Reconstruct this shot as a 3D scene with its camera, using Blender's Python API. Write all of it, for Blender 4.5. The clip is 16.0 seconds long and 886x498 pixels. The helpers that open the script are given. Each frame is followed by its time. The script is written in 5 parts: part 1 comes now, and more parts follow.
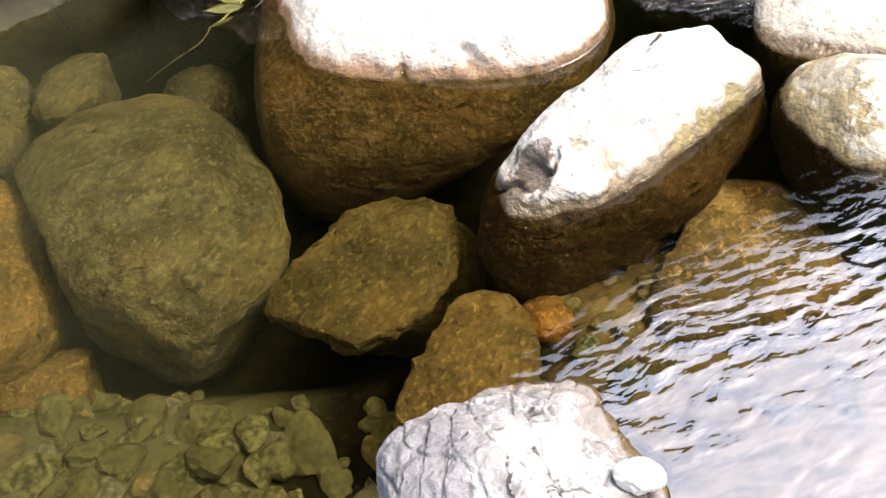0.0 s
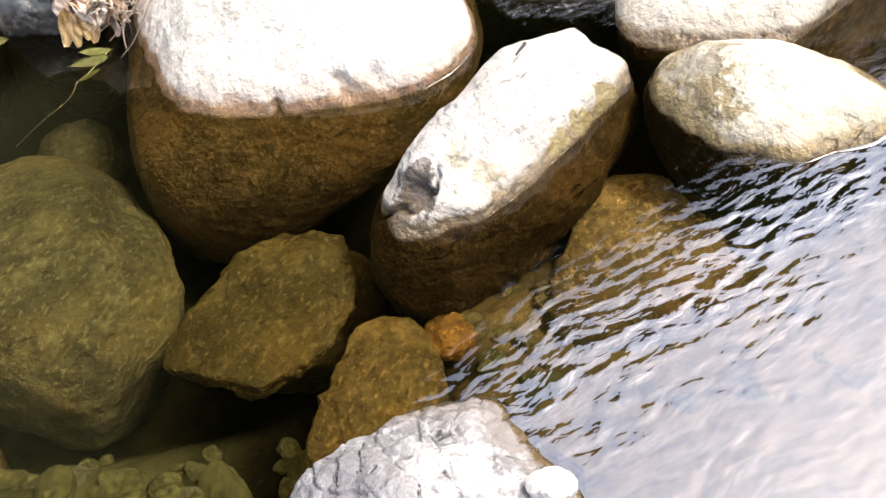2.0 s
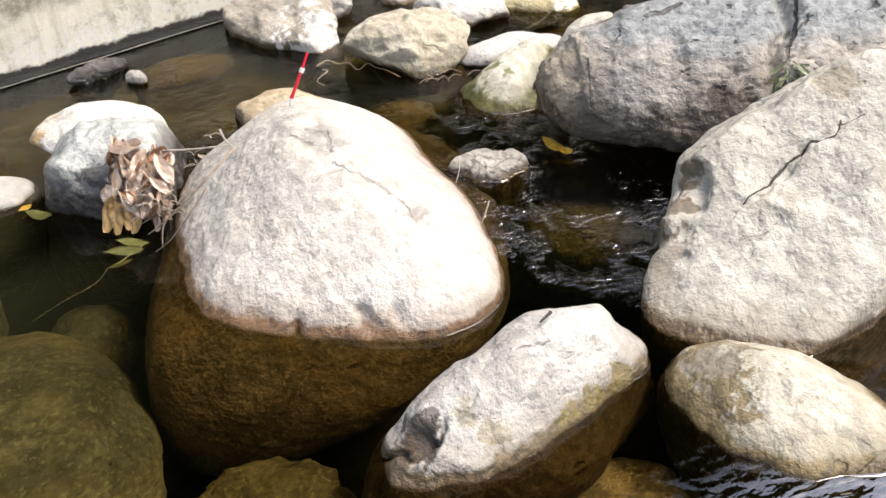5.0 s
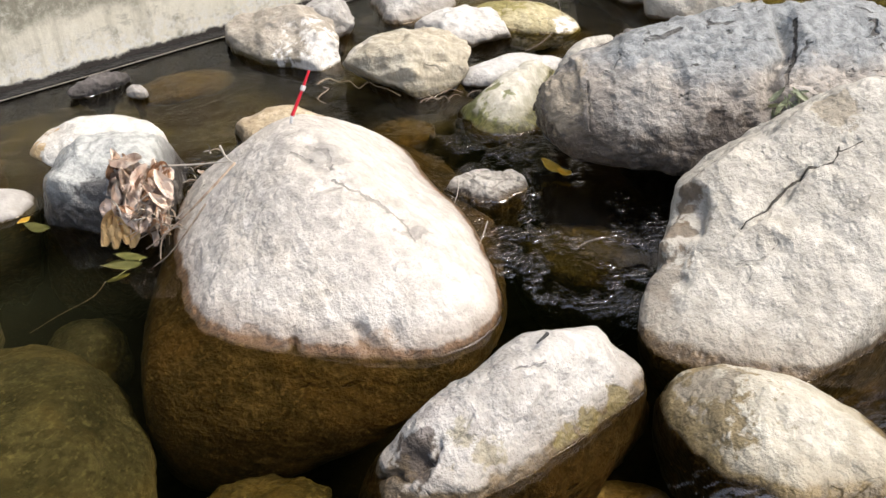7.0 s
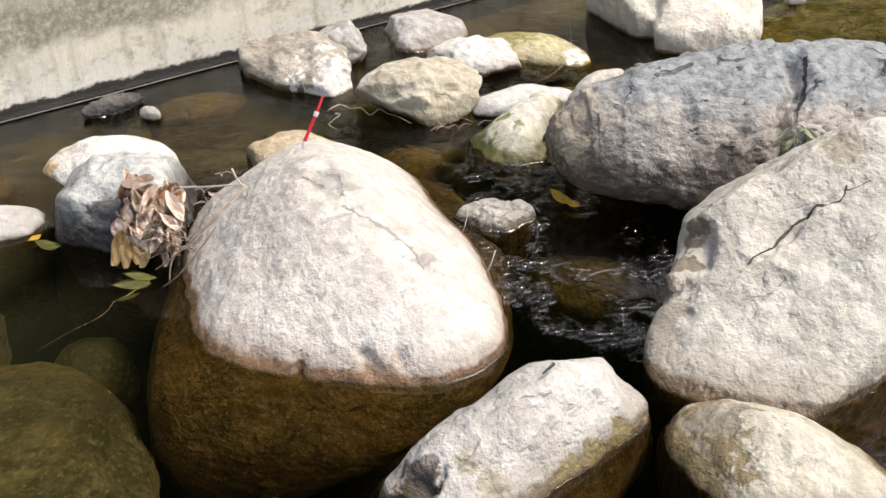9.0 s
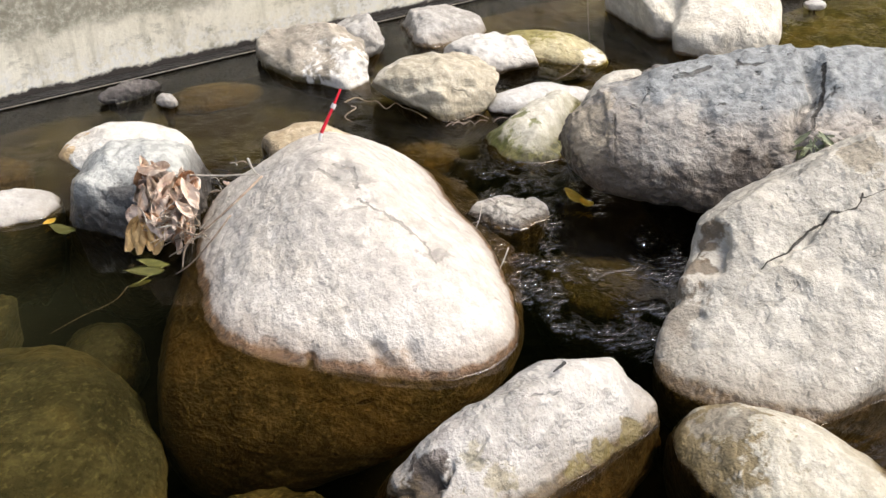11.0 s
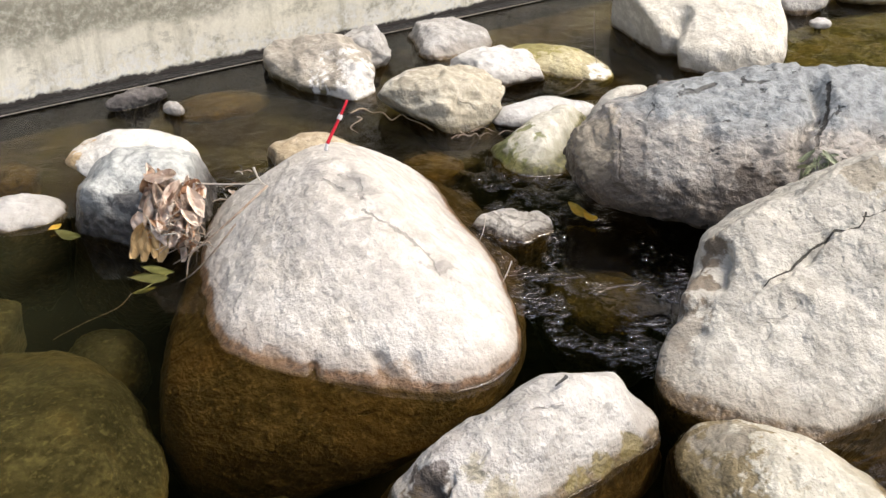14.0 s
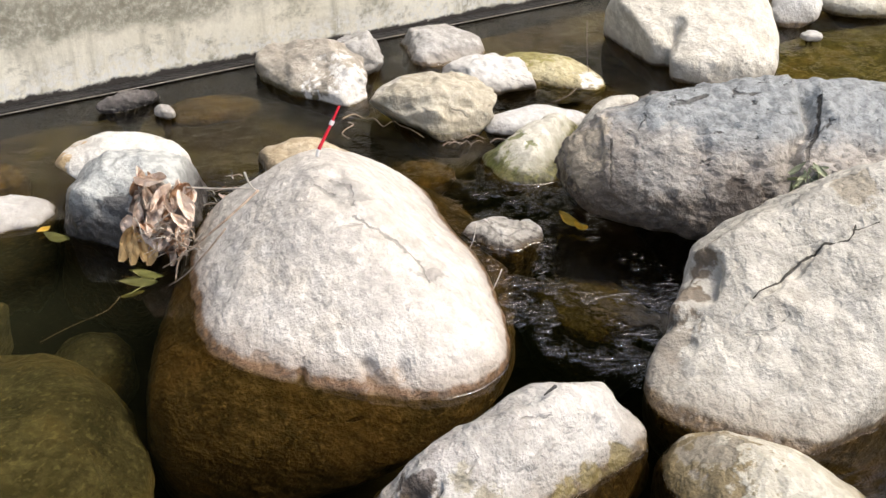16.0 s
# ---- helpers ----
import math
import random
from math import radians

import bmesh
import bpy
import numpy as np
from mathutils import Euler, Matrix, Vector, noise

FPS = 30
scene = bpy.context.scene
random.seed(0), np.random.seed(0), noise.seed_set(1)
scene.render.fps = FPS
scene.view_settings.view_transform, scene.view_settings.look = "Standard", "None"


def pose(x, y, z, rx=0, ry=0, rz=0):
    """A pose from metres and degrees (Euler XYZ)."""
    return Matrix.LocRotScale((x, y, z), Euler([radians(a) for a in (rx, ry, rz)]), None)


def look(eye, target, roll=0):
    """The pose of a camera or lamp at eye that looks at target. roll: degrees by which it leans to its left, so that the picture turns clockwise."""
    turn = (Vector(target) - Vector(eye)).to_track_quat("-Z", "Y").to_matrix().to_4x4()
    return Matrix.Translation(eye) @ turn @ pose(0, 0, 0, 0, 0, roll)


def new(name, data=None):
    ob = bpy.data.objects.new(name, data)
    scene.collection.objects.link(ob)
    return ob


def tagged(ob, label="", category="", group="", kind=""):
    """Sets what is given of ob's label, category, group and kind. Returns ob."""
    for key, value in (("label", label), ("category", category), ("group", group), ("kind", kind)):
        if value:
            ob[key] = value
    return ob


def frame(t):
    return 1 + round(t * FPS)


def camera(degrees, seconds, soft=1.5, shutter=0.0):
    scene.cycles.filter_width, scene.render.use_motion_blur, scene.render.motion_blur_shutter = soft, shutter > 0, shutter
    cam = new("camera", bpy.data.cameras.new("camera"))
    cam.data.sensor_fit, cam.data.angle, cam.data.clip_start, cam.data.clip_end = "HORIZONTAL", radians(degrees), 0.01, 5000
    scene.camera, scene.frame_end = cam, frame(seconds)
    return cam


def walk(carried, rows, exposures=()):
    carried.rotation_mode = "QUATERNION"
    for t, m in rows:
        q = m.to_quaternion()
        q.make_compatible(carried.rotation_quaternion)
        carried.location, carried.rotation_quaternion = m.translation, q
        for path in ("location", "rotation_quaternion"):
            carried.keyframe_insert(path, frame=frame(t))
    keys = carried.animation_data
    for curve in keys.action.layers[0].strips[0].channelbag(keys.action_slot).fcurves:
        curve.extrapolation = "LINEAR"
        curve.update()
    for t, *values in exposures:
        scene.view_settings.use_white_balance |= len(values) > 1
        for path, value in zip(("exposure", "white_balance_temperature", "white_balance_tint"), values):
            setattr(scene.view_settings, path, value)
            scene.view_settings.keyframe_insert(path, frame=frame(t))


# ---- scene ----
# ---- camera ----
cam = camera(44.0, 16.0, soft=1.5)
# seconds, eye, target, roll
PATH = [
    (0, (0.0000, -0.0220, 1.3380), (-0.2558, 1.7623, -0.3943), -13.827),
    (0.5, (0.0200, -0.0180, 1.3310), (-0.1629, 1.7114, -0.4650), -16.218),
    (1, (0.0340, -0.0150, 1.3290), (-0.0883, 1.7471, -0.4402), -17.365),
    (1.5, (0.0420, -0.0120, 1.3340), (-0.0856, 1.8068, -0.3764), -18.052),
    (2, (0.0460, -0.0060, 1.3420), (-0.0165, 1.7791, -0.4072), -16.640),
    (2.5, (0.0450, 0.0060, 1.3520), (0.0601, 1.8250, -0.3629), -9.851),
    (3, (0.0380, 0.0130, 1.3600), (0.0011, 1.9329, -0.2408), -8.559),
    (3.5, (0.0340, 0.0150, 1.3640), (-0.0180, 1.9540, -0.2132), -8.035),
    (4, (0.0360, 0.0160, 1.3680), (-0.0020, 1.9579, -0.2061), -8.297),
    (4.5, (0.0350, 0.0200, 1.3760), (0.0233, 2.0496, -0.0836), -6.813),
    (4.7, (0.0345, 0.0210, 1.3780), (0.0401, 2.1124, 0.0084), -5.658),
    (6.8, (0.0347, 0.0225, 1.3790), (0.0795, 2.1450, 0.0587), -3.896),
    (7, (0.0318, 0.0197, 1.3819), (0.0638, 2.1445, 0.0650), -3.915),
    (7.5, (0.0298, 0.0186, 1.3830), (0.0564, 2.1394, 0.0594), -3.922),
    (8, (0.0356, 0.0163, 1.3823), (0.0742, 2.1516, 0.0827), -4.006),
    (8.5, (0.0302, 0.0156, 1.3853), (0.0774, 2.1465, 0.0788), -3.301),
    (9, (0.0209, 0.0079, 1.3930), (0.0491, 2.1644, 0.1286), -2.520),
    (11.5, (0.0096, 0.0053, 1.3947), (0.0255, 2.1566, 0.1214), -0.881),
    (12, (0.0079, 0.0043, 1.3983), (0.0264, 2.1617, 0.1353), -0.663),
    (12.5, (0.0025, 0.0017, 1.4027), (0.0026, 2.1714, 0.1607), -0.363),
    (13, (0.0024, -0.0004, 1.4012), (-0.0130, 2.1717, 0.1636), -0.426),
    (13.5, (0.0040, -0.0008, 1.4000), (0.0024, 2.1644, 0.1501), -0.325),
    (14, (0.0047, -0.0004, 1.4006), (0.0099, 2.1642, 0.1498), -0.215),
    (14.5, (0.0000, 0.0000, 1.4000), (-0.0000, 2.1651, 0.1500), 0.000),
    (15, (0.0043, 0.0033, 1.3998), (0.0212, 2.1749, 0.1613), 0.258),
    (15.5, (-0.0019, 0.0036, 1.4002), (0.0231, 2.1722, 0.1565), 1.162),
    (16, (0.0027, 0.0037, 1.4025), (0.0321, 2.1749, 0.1635), 0.865),
]

EXPOSURES = [(0.0, 1.74), (1.5, 1.66), (2.5, 1.32), (4.2, 1.1), (4.7, 0.95), (6.8, 0.71), (9.2, 0.7), (11.3, 0.695), (16.0, 0.695)]
walk(cam, [(t, look(eye, target, roll)) for t, eye, target, roll in PATH], EXPOSURES)

# ---- sky and sun ----
SUN_TURN, SUN_HEIGHT = 97.0, 61.0   # degrees clockwise from +y, degrees above the horizon
world = bpy.data.worlds.new("world")
scene.world = world
world.use_nodes = True
wn = world.node_tree.nodes
sky = wn.new("ShaderNodeTexSky")
sky.sky_type, sky.sun_disc = "NISHITA", False
sky.sun_elevation, sky.sun_rotation = radians(SUN_HEIGHT), radians(SUN_TURN)
sky.air_density, sky.dust_density, sky.ozone_density = 1.0, 6.6, 1.0
wn["Background"].inputs["Strength"].default_value = 0.15
world.node_tree.links.new(sky.outputs[0], wn["Background"].inputs["Color"])
sun_data = bpy.data.lights.new("sun", "SUN")
sun_data.energy, sun_data.angle, sun_data.color = 1.3, radians(10), (1.0, 0.97, 0.905)
sun = new("sun", sun_data)
sun.matrix_world = look((math.sin(radians(SUN_TURN)) * math.cos(radians(SUN_HEIGHT)) * 30,
                         math.cos(radians(SUN_TURN)) * math.cos(radians(SUN_HEIGHT)) * 30,
                         math.sin(radians(SUN_HEIGHT)) * 30), (0, 0, 0))


# ---- materials ----
class Nodes:
    """A material's node tree, written in short calls."""

    def __init__(self, name):
        self.material = bpy.data.materials.new(name)
        self.material.use_nodes = True
        self.tree = self.material.node_tree
        self.bsdf = self.tree.nodes["Principled BSDF"]
        self.place = self.tree.nodes.new("ShaderNodeNewGeometry").outputs["Position"]
        self.local = self.tree.nodes.new("ShaderNodeTexCoord").outputs["Object"]

    def put(self, value, socket):
        if isinstance(value, bpy.types.NodeSocket):
            self.tree.links.new(value, socket)
        elif isinstance(value, tuple) and len(value) == 3 and socket.type == "RGBA":
            socket.default_value = (*value, 1)
        else:
            socket.default_value = value

    def noise(self, scale, detail=6, rough=0.6, vector=None, distort=0.0):
        n = self.tree.nodes.new("ShaderNodeTexNoise")
        self.put(vector or self.local, n.inputs["Vector"])
        n.inputs["Scale"].default_value, n.inputs["Detail"].default_value = scale, detail
        n.inputs["Roughness"].default_value, n.inputs["Distortion"].default_value = rough, distort
        return n.outputs["Fac"]

    def cells(self, scale, feature="F1", vector=None):
        n = self.tree.nodes.new("ShaderNodeTexVoronoi")
        n.feature = feature
        self.put(vector or self.local, n.inputs["Vector"])
        n.inputs["Scale"].default_value = scale
        return n.outputs["Distance"]

    def ramp(self, value, low, high, a=0.0, b=1.0):
        n = self.tree.nodes.new("ShaderNodeMapRange")
        n.interpolation_type = "SMOOTHSTEP"
        self.put(value, n.inputs["Value"])
        for key, v in (("From Min", low), ("From Max", high), ("To Min", a), ("To Max", b)):
            self.put(v, n.inputs[key])
        return n.outputs["Result"]

    def mix(self, fac, a, b, blend="MIX"):
        n = self.tree.nodes.new("ShaderNodeMix")
        n.data_type, n.blend_type = "RGBA", blend
        self.put(fac, n.inputs[0])
        self.put(a, n.inputs[6])
        self.put(b, n.inputs[7])
        return n.outputs[2]

    def math(self, op, a, b=0.0):
        n = self.tree.nodes.new("ShaderNodeMath")
        n.operation = op
        self.put(a, n.inputs[0])
        self.put(b, n.inputs[1])
        return n.outputs[0]

    def sized(self, vector, sizes, turn=0.0):
        """The vector in units of these sizes, along axes turned about z."""
        n = self.tree.nodes.new("ShaderNodeMapping")
        n.vector_type = "TEXTURE"
        self.put(vector, n.inputs["Vector"])
        n.inputs["Scale"].default_value = sizes
        n.inputs["Rotation"].default_value = (0, 0, radians(turn))
        return n.outputs[0]

    def height(self):
        n = self.tree.nodes.new("ShaderNodeSeparateXYZ")
        self.put(self.place, n.inputs[0])
        return n.outputs["X"], n.outputs["Y"], n.outputs["Z"]

    def bump(self, value, strength, distance, under=None):
        n = self.tree.nodes.new("ShaderNodeBump")
        n.inputs["Strength"].default_value, n.inputs["Distance"].default_value = strength, distance
        self.put(value, n.inputs["Height"])
        if under:
            self.put(under, n.inputs["Normal"])
        return n.outputs["Normal"]

    def finish(self, colour, rough, normal=None, **more):
        self.put(colour, self.bsdf.inputs["Base Color"])
        self.put(rough, self.bsdf.inputs["Roughness"])
        if normal:
            self.put(normal, self.bsdf.inputs["Normal"])
        for key, value in more.items():
            self.put(value, self.bsdf.inputs[key.replace("_", " ")])
        return self.material


def stone_material(name, light, mid, dark, foot=(0.13, 0.085, 0.04), sunk=(0.055, 0.038, 0.016), veins=0.0, foot_height=0.035, stain=0.7, crown=None, crag=1.0, chip=0.3, ragged=0.035, patches=(), splits=(), wander=0.006, split_strength=0.93):
    """Weathered stone: soft tone patches, bumps and hollows, chips, pits, a crown of another tone, a brown wet coat at
    and below the water line.
    patches: (place, radius, colour, strength) of stains, paler spots and shade painted into hollows. splits: (from, to,
    way out, width) of cracks drawn dark."""
    m = Nodes(name)
    big, blotch, cloud = m.noise(2.6, 4, 0.6), m.noise(8, 7, 0.68), m.noise(17, 4, 0.6, None, 0.15)
    small = m.noise(40, 3, 0.6, m.sized(m.local, (1.15, 0.92, 0.95), 35), 0.1)
    flake, grain = m.noise(70, 2, 0.55, m.sized(m.local, (1.3, 0.85, 0.9), 60)), m.noise(230, 3, 0.7)
    swirl = m.noise(30, 3, 0.6, m.sized(m.local, (1.2, 0.9, 0.95), 120), 0.25)
    chips = m.noise(15, 3, 0.55, m.sized(m.local, (1.5, 0.7, 0.8), 20), 0.7)
    gate = m.noise(7, 3, 0.6)
    seam = m.math("MULTIPLY", m.ramp(chips, 0.68 - 0.08 * chip, 0.73 - 0.07 * chip), m.ramp(gate, 0.4, 0.55))
    half = tuple(0.62 * p + 0.38 * q for p, q in zip(mid, dark))
    bright = tuple(min(0.85, c * 1.14) for c in light)
    colour = m.mix(m.ramp(big, 0.36, 0.62), mid, light)
    colour = m.mix(m.ramp(m.noise(5, 4, 0.6), 0.5, 0.7, 0, 0.45), colour, (mid[0] * 1.04, mid[1] * 0.97, mid[2] * 0.84))
    colour = m.mix(m.ramp(blotch, 0.5, 0.66, 0, 0.55 * stain), colour, half)
    colour = m.mix(m.ramp(cloud, 0.5, 0.64, 0, 0.6 * stain), colour, half)
    colour = m.mix(m.ramp(cloud, 0.34, 0.46, 0.5, 0.0), colour, bright)
    colour = m.mix(m.ramp(swirl, 0.53, 0.62, 0, 0.6 * stain), colour, tuple(0.5 * p + 0.5 * q for p, q in zip(mid, dark)))
    colour = m.mix(m.ramp(swirl, 0.36, 0.45, 0.6, 0.0), colour, bright)
    colour = m.mix(m.ramp(small, 0.54, 0.66, 0, 0.3 * stain), colour, tuple(0.45 * p + 0.55 * q for p, q in zip(mid, dark)))
    colour = m.mix(m.ramp(small, 0.34, 0.44, 0.35, 0.0), colour, bright)
    colour = m.mix(m.ramp(flake, 0.55, 0.66, 0, 0.25 * stain), colour, half)
    colour = m.mix(m.ramp(grain, 0.32, 0.46, 0.12, 0.0), colour, dark)
    pits = m.math("MULTIPLY", m.ramp(m.cells(22, "F1", m.sized(m.local, (1.4, 0.75, 0.8), 40)), 0.04, 0.2, 1.0, 0.0), m.ramp(blotch, 0.56, 0.64))
    z = m.height()[2]
    if crown:      # another tone above the given height
        top = m.ramp(m.math("ADD", z, m.math("MULTIPLY", m.math("SUBTRACT", blotch, 0.5), 0.16)), crown[0] - 0.03, crown[0] + 0.03)
        colour = m.mix(top, colour, m.mix(m.ramp(small, 0.4, 0.62), crown[1], tuple(c * 0.68 for c in crown[1])))
    split = 0.0
    for a, b, out, width in splits:
        a, b = Vector(a), Vector(b)
        across, along = (b - a).cross(Vector(out)).normalized(), (b - a) / (b - a).length_squared

        def run(way, start=a):
            off = m.tree.nodes.new("ShaderNodeVectorMath")
            off.operation = "SUBTRACT"
            m.put(m.place, off.inputs[0])
            off.inputs[1].default_value = start
            dot = m.tree.nodes.new("ShaderNodeVectorMath")
            dot.operation = "DOT_PRODUCT"
            m.put(off.outputs[0], dot.inputs[0])
            dot.inputs[1].default_value = way
            return dot.outputs["Value"]

        here = run(along)
        side = m.math("ABSOLUTE", m.math("ADD", run(across), m.math("MULTIPLY", m.math("SUBTRACT", m.noise(45, 3, 0.55), 0.5), wander)))
        line = m.math("MULTIPLY", m.ramp(side, width * 0.45, width, 1.0, 0.0), m.math("MULTIPLY", m.ramp(here, -0.03, 0.0), m.ramp(here, 1.0, 1.03, 1.0, 0.0)))
        near = m.math("ABSOLUTE", run(Vector(out).normalized()))
        split = m.math("MAXIMUM", split, m.math("MULTIPLY", line, m.ramp(near, 0.06, 0.09, 1.0, 0.0)))
    if splits:
        # the cracks are darkened in colour as well as sunk in the relief
        colour = m.mix(m.math("MULTIPLY", split, split_strength), colour, tuple(c * 0.22 for c in dark))
    colour = m.mix(m.math("MULTIPLY", pits, 0.6), colour, tuple(c * 0.6 for c in dark))
    colour = m.mix(m.math("MULTIPLY", seam, min(1.0, chip)), colour, tuple(c * 0.5 for c in dark))
    if veins:
        cleft = m.cells(10, "DISTANCE_TO_EDGE", m.sized(m.local, (1, 1.5, 0.5), 50))
        colour = m.mix(m.ramp(cleft, 0.0, 0.05, veins, 0.0), colour, tuple(c * 0.6 for c in dark))
    level = m.math("ADD", z, m.math("MULTIPLY", m.math("SUBTRACT", m.noise(12, 6, 0.7), 0.5), ragged))
    warm = m.ramp(level, foot_height * 0.75, foot_height + 0.04, 0.7, 0.0)
    colour = m.mix(warm, colour, tuple(0.5 * p + 0.5 * q for p, q in zip(mid, foot)))
    wet = m.ramp(level, foot_height * 0.45, foot_height * 0.85, 1.0, 0.0)
    colour = m.mix(m.math("MULTIPLY", wet, 0.92), colour, m.mix(m.ramp(small, 0.4, 0.6), tuple(c * 0.45 for c in foot), foot))
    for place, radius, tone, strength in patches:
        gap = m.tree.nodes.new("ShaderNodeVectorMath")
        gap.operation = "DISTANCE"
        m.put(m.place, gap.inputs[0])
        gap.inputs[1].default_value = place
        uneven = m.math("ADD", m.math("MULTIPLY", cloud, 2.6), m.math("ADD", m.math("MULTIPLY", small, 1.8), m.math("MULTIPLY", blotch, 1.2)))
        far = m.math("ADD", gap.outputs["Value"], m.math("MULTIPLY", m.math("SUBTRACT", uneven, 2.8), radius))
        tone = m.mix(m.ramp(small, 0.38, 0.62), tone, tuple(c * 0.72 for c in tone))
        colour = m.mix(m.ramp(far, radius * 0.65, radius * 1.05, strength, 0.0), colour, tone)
    under = m.ramp(z, -0.004, 0.012, 1.0, 0.0)
    coat = m.mix(m.ramp(blotch, 0.4, 0.62), sunk, tuple(c * 2.2 for c in sunk))
    coat = m.mix(m.ramp(cloud, 0.42, 0.64, 0, 0.7), coat, tuple(c * 0.55 for c in sunk))
    coat = m.mix(m.ramp(m.noise(4.5, 4, 0.6), 0.5, 0.66, 0, 0.6), coat, (sunk[0] * 2.1, sunk[1] * 1.8, sunk[2] * 1.4))
    coat = m.mix(m.ramp(small, 0.48, 0.64, 0, 0.4), coat, tuple(c * 0.5 for c in sunk))
    coat = m.mix(m.ramp(flake, 0.56, 0.66, 0, 0.42), coat, tuple(min(1, c * 3.4) for c in sunk))
    coat = m.mix(m.math("MULTIPLY", seam, 0.7), coat, tuple(c * 0.25 for c in sunk))
    colour = m.mix(under, colour, coat)
    rough = m.ramp(wet, 0.0, 1.0, 0.88, 0.35)
    relief = m.math("ADD", m.math("ADD", m.math("MULTIPLY", small, 0.7), m.math("MULTIPLY", blotch, 1.6)), m.math("ADD", m.math("MULTIPLY", flake, 0.3), m.math("MULTIPLY", cloud, 0.75)))
    relief = m.math("SUBTRACT", relief, m.math("ADD", m.math("MULTIPLY", pits, 0.4), m.math("ADD", m.math("MULTIPLY", swirl, 0.8), m.math("MULTIPLY", seam, chip))))
    if splits:
        relief = m.math("SUBTRACT", relief, m.math("MULTIPLY", split, split_strength))
    normal = m.bump(relief, 1.0, 0.0115 * crag, m.bump(grain, 0.15, 0.002))
    return m.finish(colour, rough, normal, Specular_IOR_Level=m.ramp(under, 0.0, 1.0, 0.45, 0.03))


PALE_OUT = (0.15, -0.2, 0.97)
M_pale = stone_material("granite_pale", (0.6, 0.574, 0.522), (0.472, 0.447, 0.402), (0.23, 0.212, 0.18), foot=(0.16, 0.085, 0.035), foot_height=0.03, crag=0.78, patches=(((-0.09, 1.855, 0.015), 0.04, (0.22, 0.13, 0.065), 0.5), ((-0.37, 1.925, 0.01), 0.04, (0.22, 0.13, 0.065), 0.5), ((-0.2, 2.32, 0.235), 0.06, (0.3, 0.29, 0.265), 0.6), ((0.004, 2.093, 0.145), 0.035, (0.27, 0.25, 0.225), 0.65), ((-0.054, 2.183, 0.175), 0.04, (0.36, 0.34, 0.3), 0.5)),
                        splits=(((-0.174, 2.216, 0.225), (-0.111, 2.164, 0.213), PALE_OUT, 0.005), ((-0.111, 2.164, 0.213), (-0.022, 2.123, 0.159), PALE_OUT, 0.007), ((-0.022, 2.123, 0.159), (0.003, 2.057, 0.144), PALE_OUT, 0.005),
                                ((-0.277, 2.33, 0.243), (-0.226, 2.297, 0.232), PALE_OUT, 0.007), ((-0.239, 2.351, 0.248), (-0.19, 2.327, 0.245), PALE_OUT, 0.009), ((-0.19, 2.327, 0.245), (-0.176, 2.25, 0.235), PALE_OUT, 0.007)), wander=0.03, split_strength=0.4)
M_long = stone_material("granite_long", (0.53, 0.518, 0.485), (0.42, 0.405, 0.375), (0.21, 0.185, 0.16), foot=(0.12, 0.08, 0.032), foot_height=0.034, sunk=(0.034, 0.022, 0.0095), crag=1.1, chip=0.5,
                        # first patch paints the shade of the cavity at the broken end
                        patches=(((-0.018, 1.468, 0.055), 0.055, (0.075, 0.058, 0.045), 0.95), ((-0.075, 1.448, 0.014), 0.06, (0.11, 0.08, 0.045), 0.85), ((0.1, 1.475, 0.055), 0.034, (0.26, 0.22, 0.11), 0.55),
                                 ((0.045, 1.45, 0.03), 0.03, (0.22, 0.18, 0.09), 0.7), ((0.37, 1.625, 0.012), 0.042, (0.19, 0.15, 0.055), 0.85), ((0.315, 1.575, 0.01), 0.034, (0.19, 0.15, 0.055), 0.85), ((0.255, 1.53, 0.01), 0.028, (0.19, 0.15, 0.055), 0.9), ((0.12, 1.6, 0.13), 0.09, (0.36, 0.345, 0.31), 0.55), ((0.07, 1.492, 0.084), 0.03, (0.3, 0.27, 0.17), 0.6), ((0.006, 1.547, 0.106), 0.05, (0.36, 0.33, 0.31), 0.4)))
M_cream = stone_material("granite_cream", (0.57, 0.552, 0.47), (0.43, 0.405, 0.33), (0.22, 0.195, 0.14), foot=(0.17, 0.12, 0.045), foot_height=0.03, sunk=(0.028, 0.019, 0.01), patches=(((0.46, 1.57, 0.01), 0.17, (0.18, 0.135, 0.06), 0.9), ((0.53, 1.6, 0.07), 0.06, (0.3, 0.28, 0.24), 0.6)))
M_far = stone_material("granite_far", (0.66, 0.63, 0.55), (0.52, 0.49, 0.41), (0.27, 0.24, 0.19), foot_height=0.02, crag=0.65)
SPLIT_OUT = (-0.35, -0.45, 0.82)
